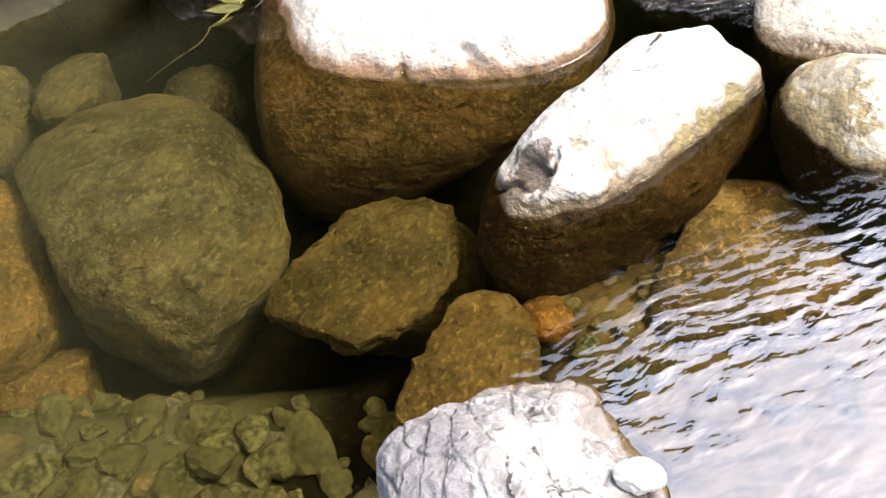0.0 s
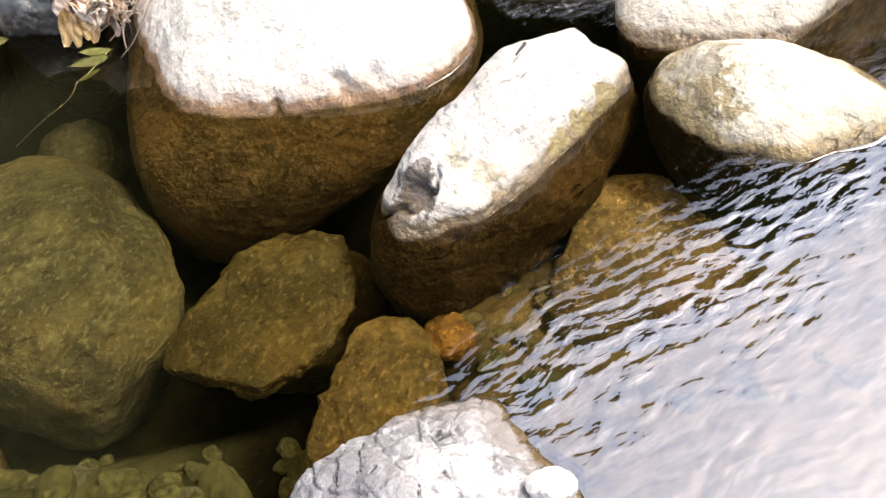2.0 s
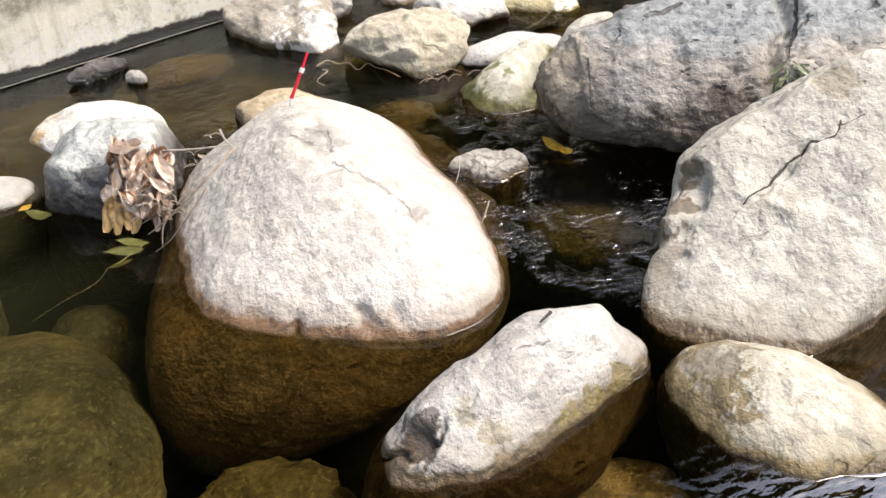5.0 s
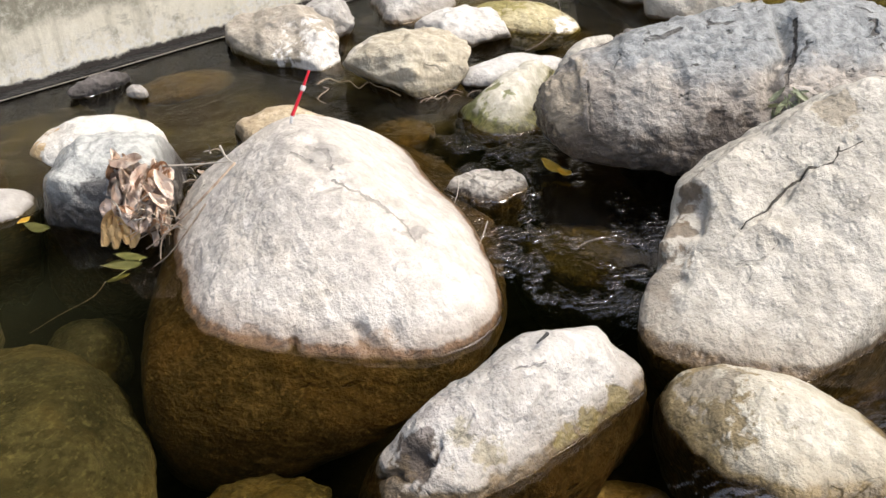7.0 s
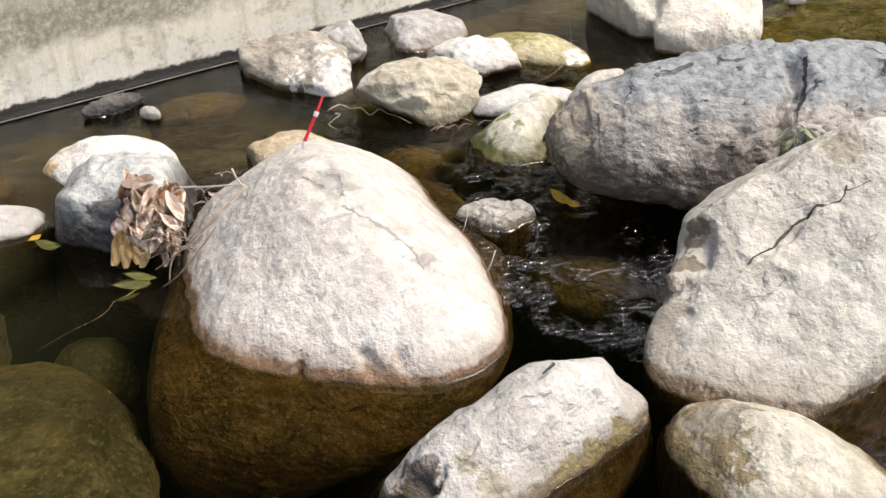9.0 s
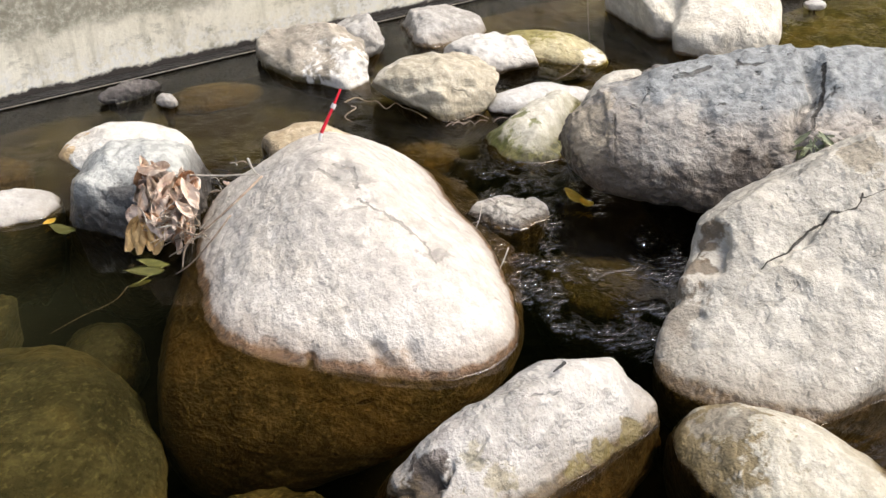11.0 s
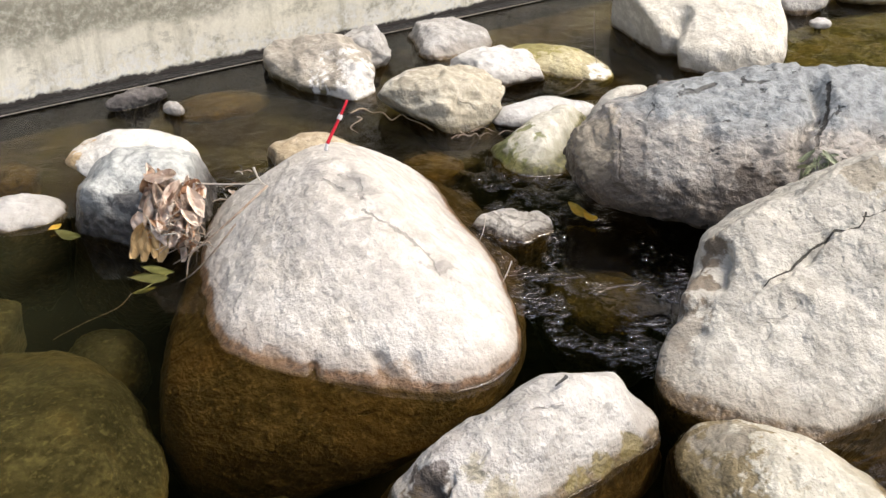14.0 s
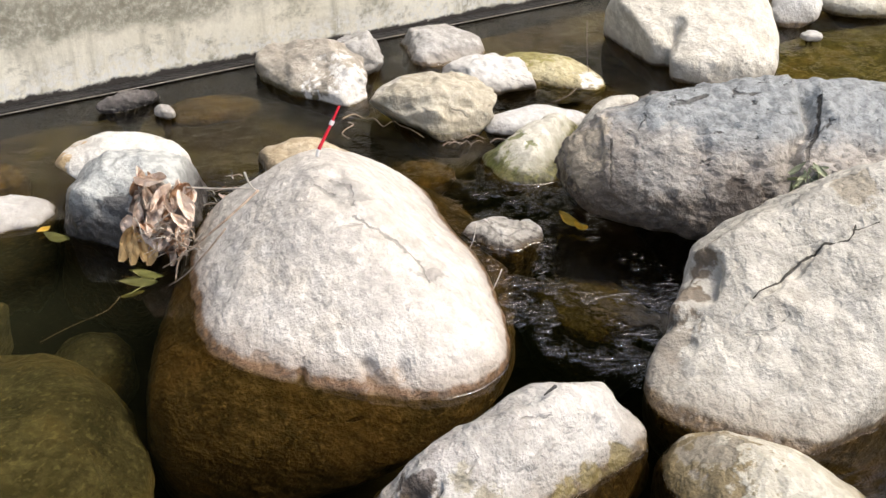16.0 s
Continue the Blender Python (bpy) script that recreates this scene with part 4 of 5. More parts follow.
boulder("rock", (-0.344, 2.917, -0.0), (0.199, 0.134, 0.081), -36.3, (0.85, 1.18, 1.13, 1.13, 1.14, 0.87, 1.15, 1.16, 1.13, 0.99, 1.05, 1.14, 1.13, 1.13, 1.13, 1.13, 1.13, 1.13, 1.13, 1.13), (0.95, 1.1, 14, 30),
        M_brown, 5, 0.008, 21, "brown rock behind the large pale boulder", "rock", "boulders in the stream")
boulder("rock", (1.487, 4.37, 0.039), (0.129, 0.094, 0.091), 27.3, (1.13, 1.13, 1.13, 1.13, 1.13, 1.13, 1.13, 1.13, 1.13, 1.13, 1.13, 1.13, 1.13, 1.13, 1.13, 1.13, 1.13, 1.13, 1.13, 1.13), (0.62, 0.98, 50, 11),
        M_white, 4, 0.007, 159, "far white rock in the green pool", "rock", "boulders in the stream")
boulder("stone", (1.491, 4.139, 0.017), (0.042, 0.035, 0.021), -1.5, (1.12, 1.13, 1.13, 1.13, 1.12, 1.13, 1.13, 1.12, 1.13, 1.13, 1.13, 1.13, 1.13, 1.13, 1.13, 1.13, 1.13, 1.11, 1.13, 1.15), (0.95, 1.1, 14, 30),
        M_bright, 4, 0.004, 23, "small white stone in the green pool", "stone", "stones in the stream")
boulder("rock", (1.82, 4.533, 0.031), (0.181, 0.126, 0.07), 15.3, (1.13, 1.13, 1.13, 1.15, 1.15, 1.13, 1.13, 1.09, 1.14, 0.96, 1.12, 1.13, 1.13, 1.13, 1.13, 1.13, 1.13, 1.06, 1.14, 1.13), (0.95, 1.1, 14, 30),
        M_cream, 4, 0.008, 24, "far flat pale rock in the green pool", "rock", "boulders in the stream")
boulder("sunken_boulder", (-0.896, 1.790, -0.36), (0.294, 0.446, 0.294), 28.3, (0.97, 1.13, 1.13, 1.13, 0.72, 0.87, 1.13, 1.14, 1.13, 0.91, 1.13, 1.13, 1.13, 1.13, 1.13, 1.13, 1.13, 1.13, 1.13, 1.13), (0.72, 1.0, 40, 16),
        M_algae, 6, 0.014, 169, "big sunken boulder coated with olive algae", "boulder", "rocks under the water", grooves=BOX_GROOVES)
boulder("sunken_slab", (-0.361, 1.437, -0.2), (0.254, 0.171, 0.041), 58.4, (1.13, 1.12, 1.12, 1.17, 0.64, 0.77, 1.13, 1.13, 1.13, 1.13, 1.13, 1.13, 1.13, 1.13, 1.13, 1.13, 1.13, 1.12, 1.12, 1.13), (0.82, 1.1, 34, 14),
        M_silt, 6, 0.011, 26, "sunken angular brown slab with a sharp edge", "rock", "rocks under the water", cracks=0.008, rooted=False)
boulder("sunken_slab", (-0.182, 1.193, -0.2), (0.134, 0.16, 0.065), -25.9, (1.13, 0.91, 1.14, 1.14, 0.58, 1.14, 1.11, 0.8, 1.13, 1.13, 1.12, 1.13, 1.13, 1.13, 1.13, 1.13, 1.13, 1.13, 1.13, 1.13), (0.86, 1.1, 24, 16),
        M_ochre, 6, 0.011, 27, "sunken ochre slab under rippled water", "rock", "rocks under the water")
boulder("rock", (-0.103, 0.855, -0.001), (0.217, 0.204, 0.127), -7.4, (1.03, 1.15, 1.13, 0.76, 1.02, 0.89, 0.6, 0.86, 0.6, 0.63, 1.15, 1.13, 1.13, 1.13, 1.13, 1.13, 1.13, 1.13, 1.13, 1.13), (0.84, 1.1, 26, 22),
        M_fract, 7, 0.013, 28, "pale grey fractured rock with white veins", "rock", "boulders in the stream", cracks=0.014)
boulder("stone", (0.066, 0.816, 0.05), (0.035, 0.026, 0.018), -22.7, (1.14, 1.06, 1.15, 1.13, 1.11, 1.14, 1.1, 1.14, 1.12, 1.14, 1.13, 1.13, 1.13, 1.13, 1.13, 1.13, 1.13, 1.13, 1.14, 1.06), (0.95, 1.1, 14, 30),
        M_bright, 4, 0.004, 29, "small white stone beside the fractured rock", "stone", "stones in the stream")
boulder("sunken_boulder", (-1.243, 1.666, -0.361), (0.185, 0.36, 0.162), 17.8, (0.89, 0.88, 1.01, 1.14, 0.65, 1.2, 0.84, 1.17, 1.14, 1.1, 0.99, 1.12, 1.13, 1.13, 1.16, 1.13, 1.13, 1.13, 0.96, 1.07), (0.95, 1.1, 14, 30),
        M_ochre, 5, 0.012, 30, "sunken ochre boulder in the pool", "boulder", "rocks under the water")
boulder("sunken_rock", (-1.056, 1.395, -0.45), (0.127, 0.09, 0.064), 11.3, (0.66, 1.14, 1.13, 1.11, 1.14, 1.01, 1.13, 1.14, 1.13, 1.11, 1.12, 1.13, 1.13, 1.13, 1.12, 1.13, 1.13, 1.13, 1.13, 1.14), (0.84, 1.1, 26, 14),
        M_ochre, 5, 0.01, 31, "sunken ochre rock in the deep pool", "rock", "rocks under the water")
boulder("sunken_rock", (-1.160, 2.299, -0.299), (0.092, 0.147, 0.068), -6.6, (1.11, 1.13, 1.13, 1.13, 1.12, 1.15, 1.12, 1.13, 1.13, 1.13, 1.13, 1.13, 1.13, 1.13, 1.13, 1.13, 1.13, 1.13, 1.13, 1.13), (0.82, 1.1, 30, 12),
        M_algae, 5, 0.01, 32, "dim sunken rock with a flat olive side", "rock", "rocks under the water")
boulder("sunken_rock", (-1.380, 2.260, -0.352), (0.106, 0.224, 0.089), 19.7, (1.08, 1.21, 1.08, 1.19, 0.75, 1.2, 1.09, 0.93, 1.14, 1.11, 1.12, 1.13, 1.13, 1.13, 1.11, 1.13, 1.13, 1.13, 1.13, 1.16), (0.95, 1.1, 14, 30),
        M_algae, 5, 0.01, 33, "dim sunken olive rock in the deep pool", "rock", "rocks under the water")
boulder("sunken_rock", (-0.860, 2.298, -0.501), (0.108, 0.147, 0.092), 18.2, (1, 1.13, 1.12, 1.13, 1.06, 1.13, 1.16, 1.11, 1.14, 1.12, 1.12, 1.13, 1.13, 1.13, 1.12, 1.13, 1.13, 1.13, 1.05, 1.16), (0.95, 1.1, 14, 30),
        M_algae, 5, 0.01, 34, "dim sunken rock coated with olive algae", "rock", "rocks under the water")
boulder("sunken_stone", (-0.036, 1.329, -0.28), (0.046, 0.053, 0.026), 32.5, (1.14, 1.1, 1.13, 1.15, 1.08, 1.12, 1.14, 1.13, 1.12, 1.13, 1.13, 1.13, 1.13, 1.13, 1.13, 1.13, 1.13, 1.13, 1.13, 1.13), (0.95, 1.1, 14, 30),
        M_orange, 4, 0.005, 35, "orange river stone under rippled water", "stone", "rocks under the water")
boulder("sunken_slab", (0.335, 1.375, -0.275), (0.21, 0.23, 0.075), 12.1, (0.72, 1.11, 1.18, 0.58, 1.13, 1.18, 0.76, 1.16, 1.1, 1.13, 1.13, 1.13, 1.13, 1.11, 1.13, 1.13, 1.13, 1.13, 1.12, 1.06), (0.92, 1.1, 14, 30),
        M_sandy, 5, 0.01, 36, "sunken sandy brown slab under rippled water", "rock", "rocks under the water", worn=0.14)
boulder("sunken_rock", (-0.317, 1.536, -0.4), (0.17, 0.13, 0.15), 20, (), (0.9, 1.08, 22, 16), M_silt, 4, 0.01, 41, "dark sunken rock that props up the angular slab", "rock", "rocks under the water")
boulder("sunken_rock", (-0.04, 3.06, -0.2), (0.12, 0.08, 0.09), 20, (), (0.9, 1.08, 22, 16), M_ochre, 4, 0.01, 42, "sunken rust-brown rock in the shallows", "rock", "rocks under the water")
boulder("sunken_rock", (-0.76, 3.53, -0.17), (0.17, 0.09, 0.09), 20, (), (0.95, 1.08, 22, 16), M_ochre, 4, 0.01, 43, "sunken sandy rock near the wall", "rock", "rocks under the water")
boulder("sunken_rock", (-1.29, 2.95, -0.14), (0.09, 0.08, 0.09), 0, (), (0.95, 1.08, 22, 16), M_ochre, 4, 0.01, 44, "sunken brown rock in the upper pool", "rock", "rocks under the water")
boulder("sunken_slab", (0.42, 2.38, -0.27), (0.17, 0.13, 0.1), -20, (), (0.88, 1.05, 22, 16), M_silt, 4, 0.01, 45, "sunken brown slab in the channel", "rock", "rocks under the water")
boulder("sunken_rock", (0.30, 3.85, -0.16), (0.17, 0.09, 0.1), 0, (), (0.92, 1.08, 22, 16), M_ochre, 4, 0.01, 46, "sunken brown rock in the far pool", "rock", "rocks under the water")
boulder("sunken_rock", (-0.15, 2.6, -0.4), (0.3, 0.25, 0.12), 0, (), (0.92, 1.08, 22, 16), M_silt, 4, 0.01, 47, "dark sunken rock in the channel", "rock", "rocks under the water")

boulder("sunken_slab", (1.95, 3.9, -0.17), (0.75, 0.55, 0.12), 10, (), (0.92, 1.08, 22, 16), M_weedy, 5, 0.01, 48, "sunken olive ledge in the far pool", "rock", "rocks under the water")



# the wet fillet where the water climbs the stones
def meniscus(ob):
    bm = bmesh.new()
    bm.from_mesh(ob.data)
    bmesh.ops.transform(bm, matrix=Matrix.Translation(ob.location), verts=bm.verts)
    cut = bmesh.ops.bisect_plane(bm, geom=bm.verts[:] + bm.edges[:] + bm.faces[:], plane_co=(0, 0, 0.0015), plane_no=(0, 0, 1))["geom_cut"]
    edges = [e for e in cut if isinstance(e, bmesh.types.BMEdge)]
    rim, made = bmesh.new(), {}
    for e in edges:
        for v in e.verts:
            if v not in made:
                n = Vector((v.normal.x, v.normal.y, 0))
                n = n.normalized() if n.length > 1e-4 else Vector((1, 0, 0))
                wide = 0.0012 + 0.0035 * ease(noise.noise(v.co * 7), -0.1, 0.35)
                made[v] = [rim.verts.new(v.co + n * (wide * k / 3) + Vector((0, 0, 0.7 * wide * (1 - k / 3) ** 2))) for k in range(4)]
        p, q = made[e.verts[0]], made[e.verts[1]]
        for k in range(3):
            rim.faces.new((p[k], p[k + 1], q[k + 1], q[k]))
    bmesh.ops.recalc_face_normals(rim, faces=rim.faces)
    bm.free()
    edge = part("water_edge", rim, M_meniscus, water)
    edge.visible_shadow = False


for ob in [o for o in scene.objects if o.type == "MESH" and o.name.split(".")[0] in ("boulder", "rock", "stone")]:
    meniscus(ob)


# ---- pebbles ----
PEBBLE_KINDS = []
for k in range(5):
    bm = bmesh.new()
    bmesh.ops.create_icosphere(bm, subdivisions=3, radius=1.0)
    shift = Vector((k * 5.1, 2.3, 7.7))
    chance = random.Random(k)
    flats = [(Vector((chance.gauss(0, 1), chance.gauss(0, 1), chance.gauss(0, 1))).normalized(), chance.uniform(0.5, 1.0)) for f in range(12)]
    for v in bm.verts:
        w = v.co.normalized()
        worn = (0.25 + sum((max(0.0, w.dot(f)) / s) ** 26 for f, s in flats)) ** (-1 / 26)
        v.co = Vector((w.x, w.y * 0.78, w.z * 0.5)) * worn * (1 + 0.2 * noise.noise(w * 1.4 + shift) + 0.09 * noise.noise(w * 3.5 + shift))
    me = bpy.data.meshes.new("pebble")
    bm.to_mesh(me)
    bm.free()
    me.materials.append((M_pebble_green, M_pebble_brown, M_pebble_green, M_pebble_brown, M_pebble_grey)[k])
    PEBBLE_KINDS.append(me)
PEBBLE_LABELS = ("olive river pebble on the stream bed", "brown river pebble on the stream bed", "olive river pebble on the stream bed",
                 "brown river pebble on the stream bed", "grey river pebble on the stream bed")


def pebble(x, y, size, kind, dice, lift=0.3):
    ob = new("pebble", PEBBLE_KINDS[kind])
    ob.matrix_world = pose(x, y, bed_height(x, y) + size * lift, dice.uniform(-35, 35), dice.uniform(-35, 35), dice.uniform(0, 360)) @ Matrix.Scale(size, 4)
    tagged(ob, PEBBLE_LABELS[kind], "pebble", "pebbles on the stream bed")


dice = random.Random(11)
for x, y, size, kind in ((-0.153, 1.423, 0.035, 4), (0.003, 1.349, 0.03, 1), (0.063, 1.306, 0.028, 3), (0.102, 1.271, 0.03, 1), (-0.095, 1.407, 0.028, 4),
                         (0.118, 1.25, 0.03, 3), (0.024, 1.25, 0.035, 2), (-0.262, 1.299, 0.04, 2), (-0.285, 1.335, 0.03, 0), (0.16, 1.33, 0.03, 1)):
    pebble(x, y, size, kind, dice)
for k in range(205):      # the heap of olive stones in the left-hand pool
    x = dice.uniform(-1.15, -0.3)
    y = dice.uniform(0.78, 1.36 - 0.1 * ease(x, -0.8, -0.45))
    pebble(x, y, 0.016 + 0.062 * dice.random() ** 2.0, dice.choice((0, 2, 0, 2, 0, 2, 1, 4)), dice, dice.uniform(-0.25, 0.3))
for k in range(60):      # gravel of the run
    x, y = dice.uniform(-0.1, 0.6), dice.uniform(1.0, 1.5)
    pebble(x, y, 0.014 + 0.032 * dice.random() ** 2, dice.choice((1, 3, 3, 2, 4)), dice, 0.2)
for k in range(24):      # scattered in the far pool
    x, y = dice.uniform(-1.3, 1.6), dice.uniform(2.6, 4.2)
    pebble(x, y, dice.uniform(0.02, 0.06), dice.choice((1, 3, 2, 4)), dice, 0.2)


# ---- leaves, twigs, weed ----
def leaf_bm(length, width, curl, fold, twist=0.0, point=0.8, crumple=0.4):
    """A leaf blade along +x with a folded midrib, curled lengthwise, thin but solid."""
    bm = bmesh.new()
    nu, nv = 12, 6
    rows = []
    for i in range(nu):
        u = i / (nu - 1)
        w = width * 0.5 * (math.sin(math.pi * min(1.0, u * 0.97 + 0.03)) ** point) + 0.0006
        row = []
        for j in range(nv):
            s = j / (nv - 1) * 2 - 1
            a = curl * (u - 0.5)
            x = length * (math.sin(a) / curl if abs(curl) > 1e-3 else u - 0.5)
            z = length * ((1 - math.cos(a)) / curl if abs(curl) > 1e-3 else 0.0)
            y, up = s * w, fold * abs(s) * w + width * crumple * (0.22 * math.sin(u * 6 + s * 2.6 + length * 70) + 0.06 * math.sin(u * 14 - s * 5))
            t = twist * (u - 0.5)
            row.append(bm.verts.new((x, y * math.cos(t) - up * math.sin(t), z + up * math.cos(t) + y * math.sin(t))))
        rows.append(row)
    for i in range(nu - 1):
        for j in range(nv - 1):
            bm.faces.new((rows[i][j], rows[i + 1][j], rows[i + 1][j + 1], rows[i][j + 1]))
    bmesh.ops.solidify(bm, geom=bm.faces[:], thickness=0.0007)
    return bm


def empty(name, place, label, category, group=""):
    ob = new(name)
    ob.location = place
    ob.empty_display_size = 0.02
    return tagged(ob, label, category, group)


def shared_mesh(name, bm, material, smooth=True):
    me = bpy.data.meshes.new(name)
    bm.to_mesh(me)
    bm.free()
    me.materials.append(material)
    me.polygons.foreach_set("use_smooth", [smooth] * len(me.polygons))
    return me


def facing(normal, spin):
    """A turn that lays +z along the normal, spun about it."""
    return Vector(normal).normalized().to_track_quat("Z", "Y").to_matrix().to_4x4() @ Matrix.Rotation(radians(spin), 4, "Z")


dice = random.Random(5)
heap = empty("leaf_heap", (-0.69, 2.45, 0.02), "heap of dry brown leaves and twigs caught on a blue-grey rock", "leaf heap")
LEAVES = [shared_mesh("leaf", leaf_bm(size, wide, c, f, t, point, 0.8), mat, False) for mat in (M_dry_leaf, M_dry_leaf, M_dry_leaf, M_dry_leaf, M_tan_leaf, M_brown_leaf)
          for size, wide, c, f, t, point in ((0.085, 0.042, 0.8, 0.2, 0.8, 0.7), (0.09, 0.03, -0.7, 0.5, -1.2, 0.6), (0.065, 0.045, 1.1, -0.3, 1.0, 0.5), (0.1, 0.038, 0.4, 0.6, -0.9, 0.9),
                                             (0.055, 0.04, -0.9, 0.2, 1.4, 0.5), (0.08, 0.018, 1.0, 0.6, 0.7, 0.7), (0.075, 0.05, -0.5, -0.4, 0.6, 0.45))]
OCHRE_LEAF = shared_mesh("leaf", leaf_bm(0.085, 0.034, 0.5, 0.3, 0.5, 0.7, 0.6), M_ochre_leaf, False)
TL, TR, BL, BR = Vector((-0.728, 2.5, 0.182)), Vector((-0.588, 2.46, 0.162)), Vector((-0.735, 2.4, 0.05)), Vector((-0.608, 2.385, 0.04))
for k in range(120):
    u, v = dice.random(), dice.random()
    at = TL.lerp(TR, u).lerp(BL.lerp(BR, u), v)
    at += Vector((dice.uniform(-0.01, 0.01), dice.uniform(-0.03, 0.012) - 0.03 * math.sin(math.pi * v), dice.uniform(-0.006, 0.012)))
    ob = new("leaf", dice.choice(LEAVES))
    ob.parent = heap
    lean = Vector((dice.uniform(-0.7, 0.9), dice.uniform(-1.0, -0.3), dice.uniform(0.0, 0.9)))
    ob.matrix_local = Matrix.Translation(at - heap.location) @ facing(lean, 90 + dice.gauss(0, 38)) @ Matrix.Scale(dice.uniform(0.42, 0.92), 4)
for at, lean, spin, size in (((-0.69, 2.47, 0.195), (0.0, -0.5, 1.0), 10, 1.2), ((-0.725, 2.44, 0.15), (-0.4, -1.0, 0.4), 70, 1.15), ((-0.705, 2.42, 0.12), (-0.2, -1.0, 0.5), 105, 1.25), ((-0.615, 2.4, 0.115), (0.5, -1.0, 0.4), 80, 1.3),
                             ((-0.655, 2.4, 0.1), (0.2, -1.0, 0.5), 35, 1.3), ((-0.66, 2.43, 0.165), (0.1, -0.8, 0.8), 55, 1.1), ((-0.6, 2.42, 0.15), (0.5, -0.8, 0.6), 100, 1.1)):      # large pale leaves on top
    ob = new("leaf", LEAVES[(0, 3, 6)[int(size * 20) % 3]])
    ob.parent = heap
    ob.matrix_local = Matrix.Translation(Vector(at) + Vector((0, -0.02, 0)) - heap.location) @ facing(lean, spin) @ Matrix.Scale(size * 0.8, 4)
for at, spin, size in (((-0.745, 2.37, 0.06), 75, 1.15), ((-0.73, 2.362, 0.052), 95, 1.0), ((-0.71, 2.365, 0.055), 110, 0.9), ((-0.685, 2.37, 0.045), 82, 1.0)):      # broad ochre leaves hanging at the bottom
    ob = new("leaf", OCHRE_LEAF)
    ob.parent = heap
    ob.matrix_local = Matrix.Translation(Vector(at) - heap.location) @ facing((-0.2, -1.0, 0.35), spin) @ Matrix.Scale(size, 4)
for k in range(40):
    u = dice.random()
    a = BL.lerp(BR, 0.4 + 0.8 * u) + Vector((dice.uniform(-0.03, 0.03), dice.uniform(-0.05, -0.01), dice.uniform(0.0, 0.07)))
    b = a + Vector((dice.uniform(-0.07, 0.07), dice.uniform(-0.03, 0.02), dice.uniform(-0.045, 0.05)))
    o = heap.location
    part("twig", tube_bm((a - o, (a + b) / 2 - o + Vector((0.004, 0, 0.006)), b - o), dice.uniform(0.001, 0.0024)), M_twig if k % 3 else M_pale_twig, heap)


def twig(places, radius, material, label, category="twig", name="twig"):
    o = Vector(places[0])
    ob = mesh_object(name, tube_bm([Vector(p) - o for p in places], radius), material)
    ob.location = o
    return tagged(ob, label, category)


twig(((-0.66, 2.47, 0.17), (-0.55, 2.455, 0.172), (-0.43, 2.43, 0.185)), 0.0032, M_pale_twig, "straight pale stick between leaf heap and boulder", "stick", "stick")
twig(((-0.455, 2.44, 0.225), (-0.44, 2.42, 0.20), (-0.425, 2.42, 0.185)), 0.003, M_pale_twig, "short pale stick leaning on a boulder", "stick", "stick")
twig(((-0.42, 2.41, 0.19), (-0.47, 2.34, 0.165), (-0.53, 2.31, 0.12), (-0.60, 2.31, 0.06), (-0.655, 2.33, 0.015)), 0.0036, M_twig, "thin grey-brown twig bent along a boulder")
twig(((-0.48, 2.28, 0.155), (-0.53, 2.25, 0.10), (-0.585, 2.25, 0.04), (-0.63, 2.27, 0.0)), 0.0025, M_twig, "thin brown twig lying against a boulder")
twig(((-0.60, 2.33, 0.06), (-0.615, 2.32, 0.03), (-0.62, 2.30, -0.01)), 0.0035, M_twig, "forked twig end dipping into the water")
twig(((-0.735, 2.218, 0.0), (-0.76, 2.18, -0.03), (-0.83, 2.14, -0.06), (-0.896, 2.103, -0.1)), 0.0012, M_twig, "thin brown root trailing under the water", "root", "root")
twig(((-0.285, 3.3, 0.004), (-0.25, 3.325, 0.01), (-0.215, 3.3, 0.006), (-0.18, 3.285, 0.012), (-0.15, 3.24, 0.005), (-0.12, 3.262, 0.014), (-0.095, 3.235, 0.01), (-0.06, 3.2, 0.012), (-0.02, 3.155, 0.006)), 0.0024, M_root, "thin tan root curling along the foot of a rock", "root", "root")
twig(((-0.262, 3.27, 0.004), (-0.245, 3.235, 0.012), (-0.268, 3.21, 0.006), (-0.275, 3.165, 0.01), (-0.252, 3.145, 0.004)), 0.002, M_root, "thin tan root curling on the water", "root", "root")
twig(((0.239, 1.656, 0.166), (0.231, 1.644, 0.168), (0.224, 1.638, 0.167), (0.216, 1.63, 0.165)), 0.0042, M_black, "short black twig lying on a pale boulder")
for k in range(9):
    a = Vector((0.07, 3.12, 0.005)) + Vector((dice.uniform(-0.05, 0.12), dice.uniform(-0.03, 0.05), 0))
    twig((a, a + Vector((0.02, 0.01, 0.008)), a + Vector((dice.uniform(0.03, 0.07), dice.uniform(-0.02, 0.03), 0.0))), 0.0016, M_twig, "thin dark rootlet at the foot of a rock", "root", "root")
twig(((0.50, 3.42, 0.3), (0.53, 3.55, 0.12), (0.555, 3.68, 0.02), (0.47, 3.52, 0.005), (0.335, 3.387, 0.004)), 0.0012, M_twig, "dry grass stem bent over the water", "grass stem", "grass_stem")


twig(((0.124, 2.537, 0.035), (0.116, 2.498, 0.01), (0.102, 2.453, 0.0)), 0.0014, M_pale_twig, "thin pale stem hanging from a grey stone", "grass stem", "grass_stem")
twig(((0.176, 2.27, 0.055), (0.163, 2.25, 0.03), (0.148, 2.24, 0.0)), 0.0014, M_pale_twig, "thin pale stem standing in the water", "grass stem", "grass_stem")

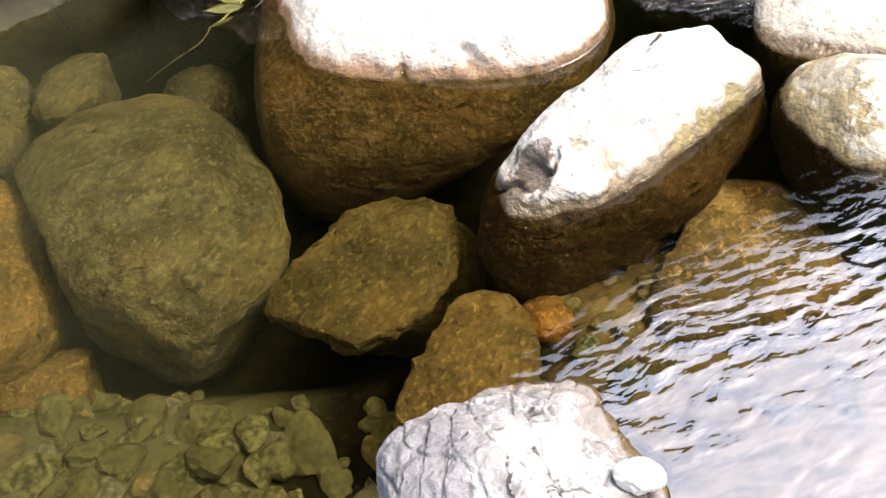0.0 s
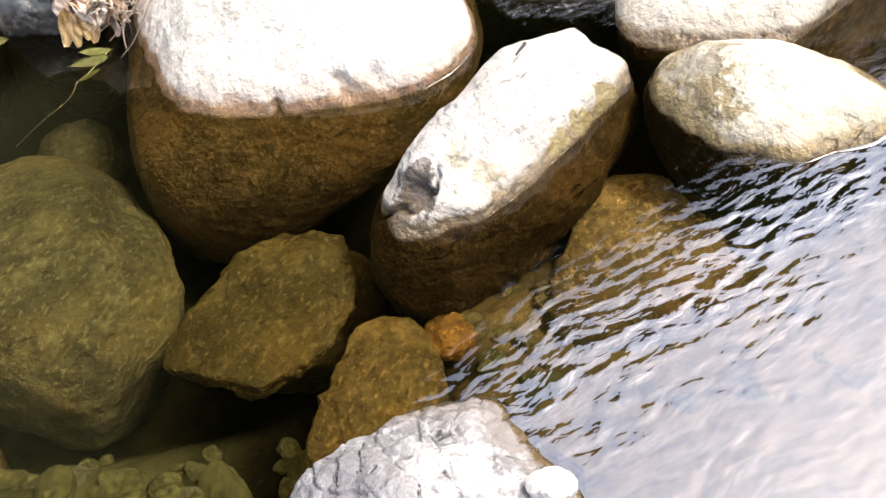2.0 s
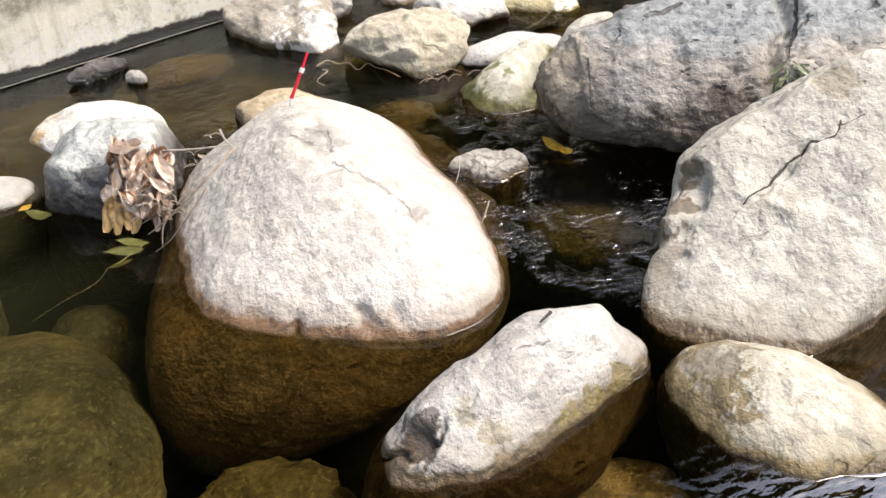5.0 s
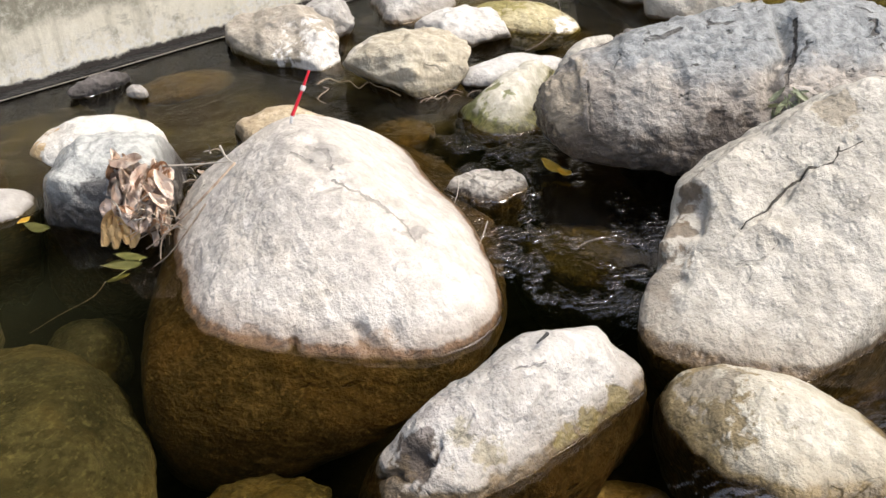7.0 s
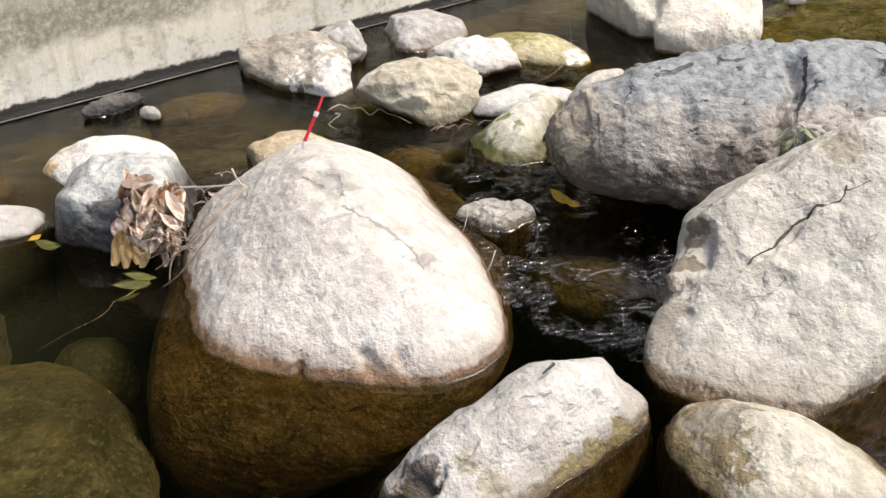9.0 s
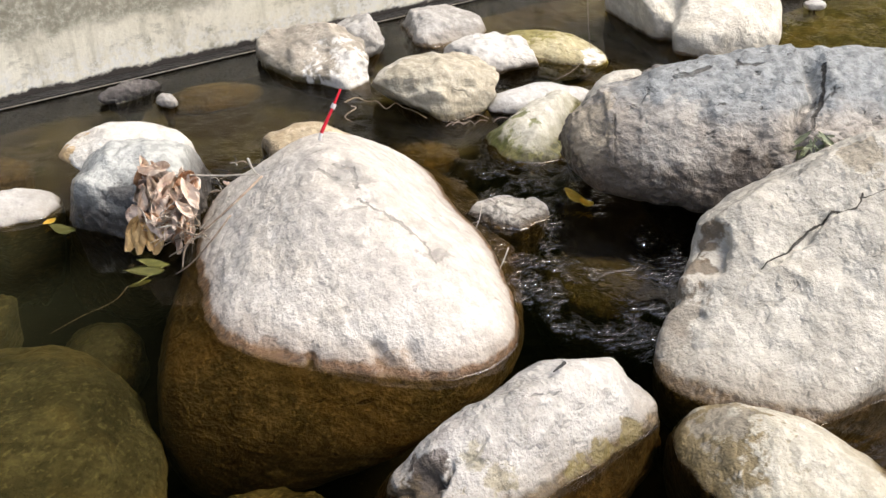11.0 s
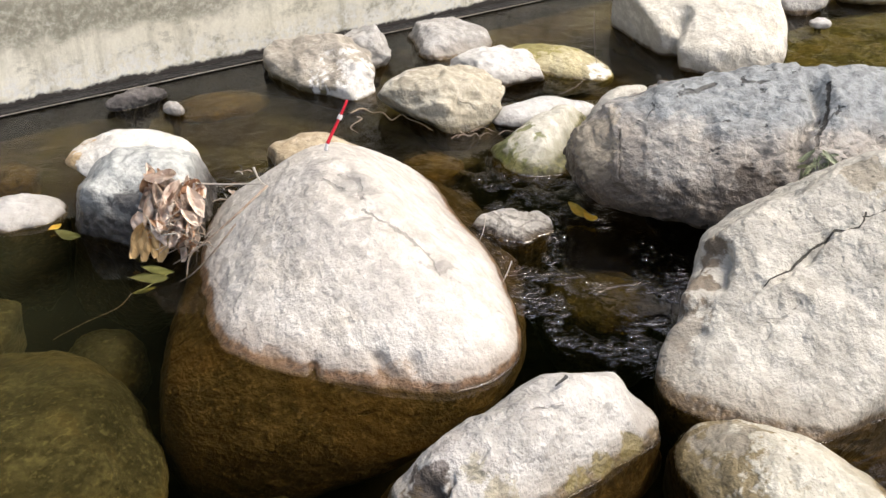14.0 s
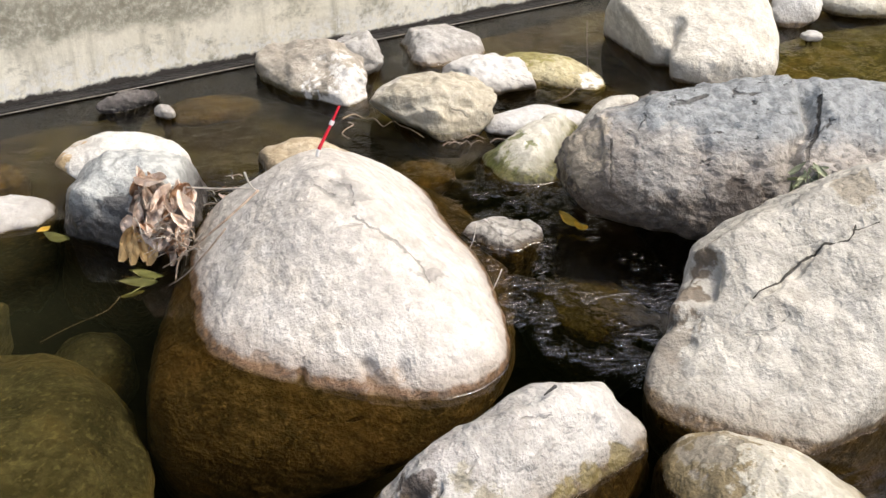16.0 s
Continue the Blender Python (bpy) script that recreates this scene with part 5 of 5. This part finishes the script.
litter = empty("twig_litter", (-0.53, 2.74, 0.0), "dark twigs and leaf crumbs caught between two boulders", "twig litter")
for k in range(46):
    a = Vector((dice.gauss(0, 0.06), dice.gauss(0, 0.07), dice.uniform(0.002, 0.014)))
    turn, size = dice.uniform(0, 6.28), dice.uniform(0.02, 0.075)
    b = a + Vector((math.cos(turn) * size, math.sin(turn) * size, dice.uniform(-0.004, 0.016)))
    part("twig", tube_bm((a, (a + b) / 2 + Vector((0.004, 0.003, 0.004)), b), dice.uniform(0.0009, 0.0022)), dice.choice((M_black, M_twig, M_black, M_pale_twig)), litter)
for k in range(12):
    ob = new("leaf_crumb", dice.choice(LEAVES))
    ob.parent = litter
    ob.matrix_local = Matrix.Translation((dice.gauss(0, 0.06), dice.gauss(0, 0.07), 0.008)) @ facing((dice.uniform(-0.3, 0.3), dice.uniform(-0.4, 0.2), 1), dice.uniform(0, 360)) @ Matrix.Scale(dice.uniform(0.15, 0.32), 4)


def fallen_leaf(at, normal, spin, size, material, label, curl=0.9, name="leaf"):
    ob = mesh_object(name, leaf_bm(size, size * 0.42, curl, 0.25, 0.5), material, False)
    ob.matrix_world = Matrix.Translation(at) @ facing(normal, spin)
    return tagged(ob, label, "leaf")


fallen_leaf((0.372, 2.585, 0.022), (0.1, -0.5, 1), 130, 0.07, M_yellow_leaf, "bright yellow leaf floating below the grey boulder")
fallen_leaf((0.402, 2.556, 0.016), (-0.1, -0.4, 1), 155, 0.05, M_yellow_leaf, "curled yellow leaf floating below the grey boulder", 2.0)
fallen_leaf((-0.965, 2.49, 0.006), (0.1, -0.2, 1), 140, 0.075, M_green_leaf, "yellow-green leaf floating by a white stone")
fallen_leaf((-1.01, 2.53, 0.008), (0.1, -0.2, 1), 20, 0.04, M_yellow_leaf, "small yellow leaf floating by a white stone")
sprig = empty("sprig", (-0.66, 2.30, 0.0), "sprig of yellow-green leaves floating below the leaf heap", "sprig")
for dx, dy, dz, spin, size in ((-0.045, -0.03, 0.008, 163, 0.1), (-0.03, 0.005, 0.01, 150, 0.085), (-0.05, -0.06, -0.012, 188, 0.06), (-0.08, 0.08, -0.01, 140, 0.08)):
    ob = part("leaf", leaf_bm(size, size * 0.3, 0.5, 0.25, 0.3), M_green_leaf, sprig)
    ob.matrix_local = Matrix.Translation((dx, dy, dz)) @ facing((0.1, -0.25, 1), spin)
part("stem", tube_bm(((0, 0, 0.008), (-0.02, -0.03, 0.006), (-0.06, -0.075, 0.0)), 0.002), M_green_leaf, sprig)

weed = empty("weed", (0.915, 2.43, 0.21), "small green weed growing from a crack in the grey boulder", "weed")
WEED = shared_mesh("leaf", leaf_bm(0.052, 0.013, 0.7, 0.4), M_weed)
for k in range(24):
    ob = new("leaf", WEED)
    ob.parent = weed
    lean = Vector((dice.uniform(-1, 1), dice.uniform(-1.0, 0.1), dice.uniform(0.2, 1)))
    ob.matrix_local = Matrix.Translation((dice.uniform(-0.03, 0.04), dice.uniform(-0.03, 0.0), dice.uniform(-0.01, 0.05))) @ facing(lean, dice.uniform(0, 360)) @ Matrix.Scale(dice.uniform(0.6, 1.2), 4)

# ---- fishing tackle hanging over the water ----
rig = empty("fishing_float", (-0.263, 2.376, 0.317), "red and white fishing float hanging on a thin line", "fishing float")
part("body", tube_bm(((0, 0, 0.0), (0.012, 0.012, 0.022), (0.03, 0.03, 0.055), (0.048, 0.05, 0.09)), 0.0046, 0.6, 10), M_red, rig)
part("tip", tube_bm(((-0.004, -0.004, -0.016), (0, 0, 0.001)), 0.0045, 1.0, 10), M_white_plastic, rig, "white float tip")
part("band", tube_bm(((0.028, 0.028, 0.05), (0.033, 0.033, 0.06)), 0.0058, 1.0, 10), M_white_plastic, rig, "white painted band")
part("line", tube_bm(((0.048, 0.05, 0.09), (0.05, 0.03, 0.4), (0.03, -0.2, 1.1), (0.0, -0.6, 2.0)), 0.0003, 1.0, 4), M_line, rig, "thin nylon line")
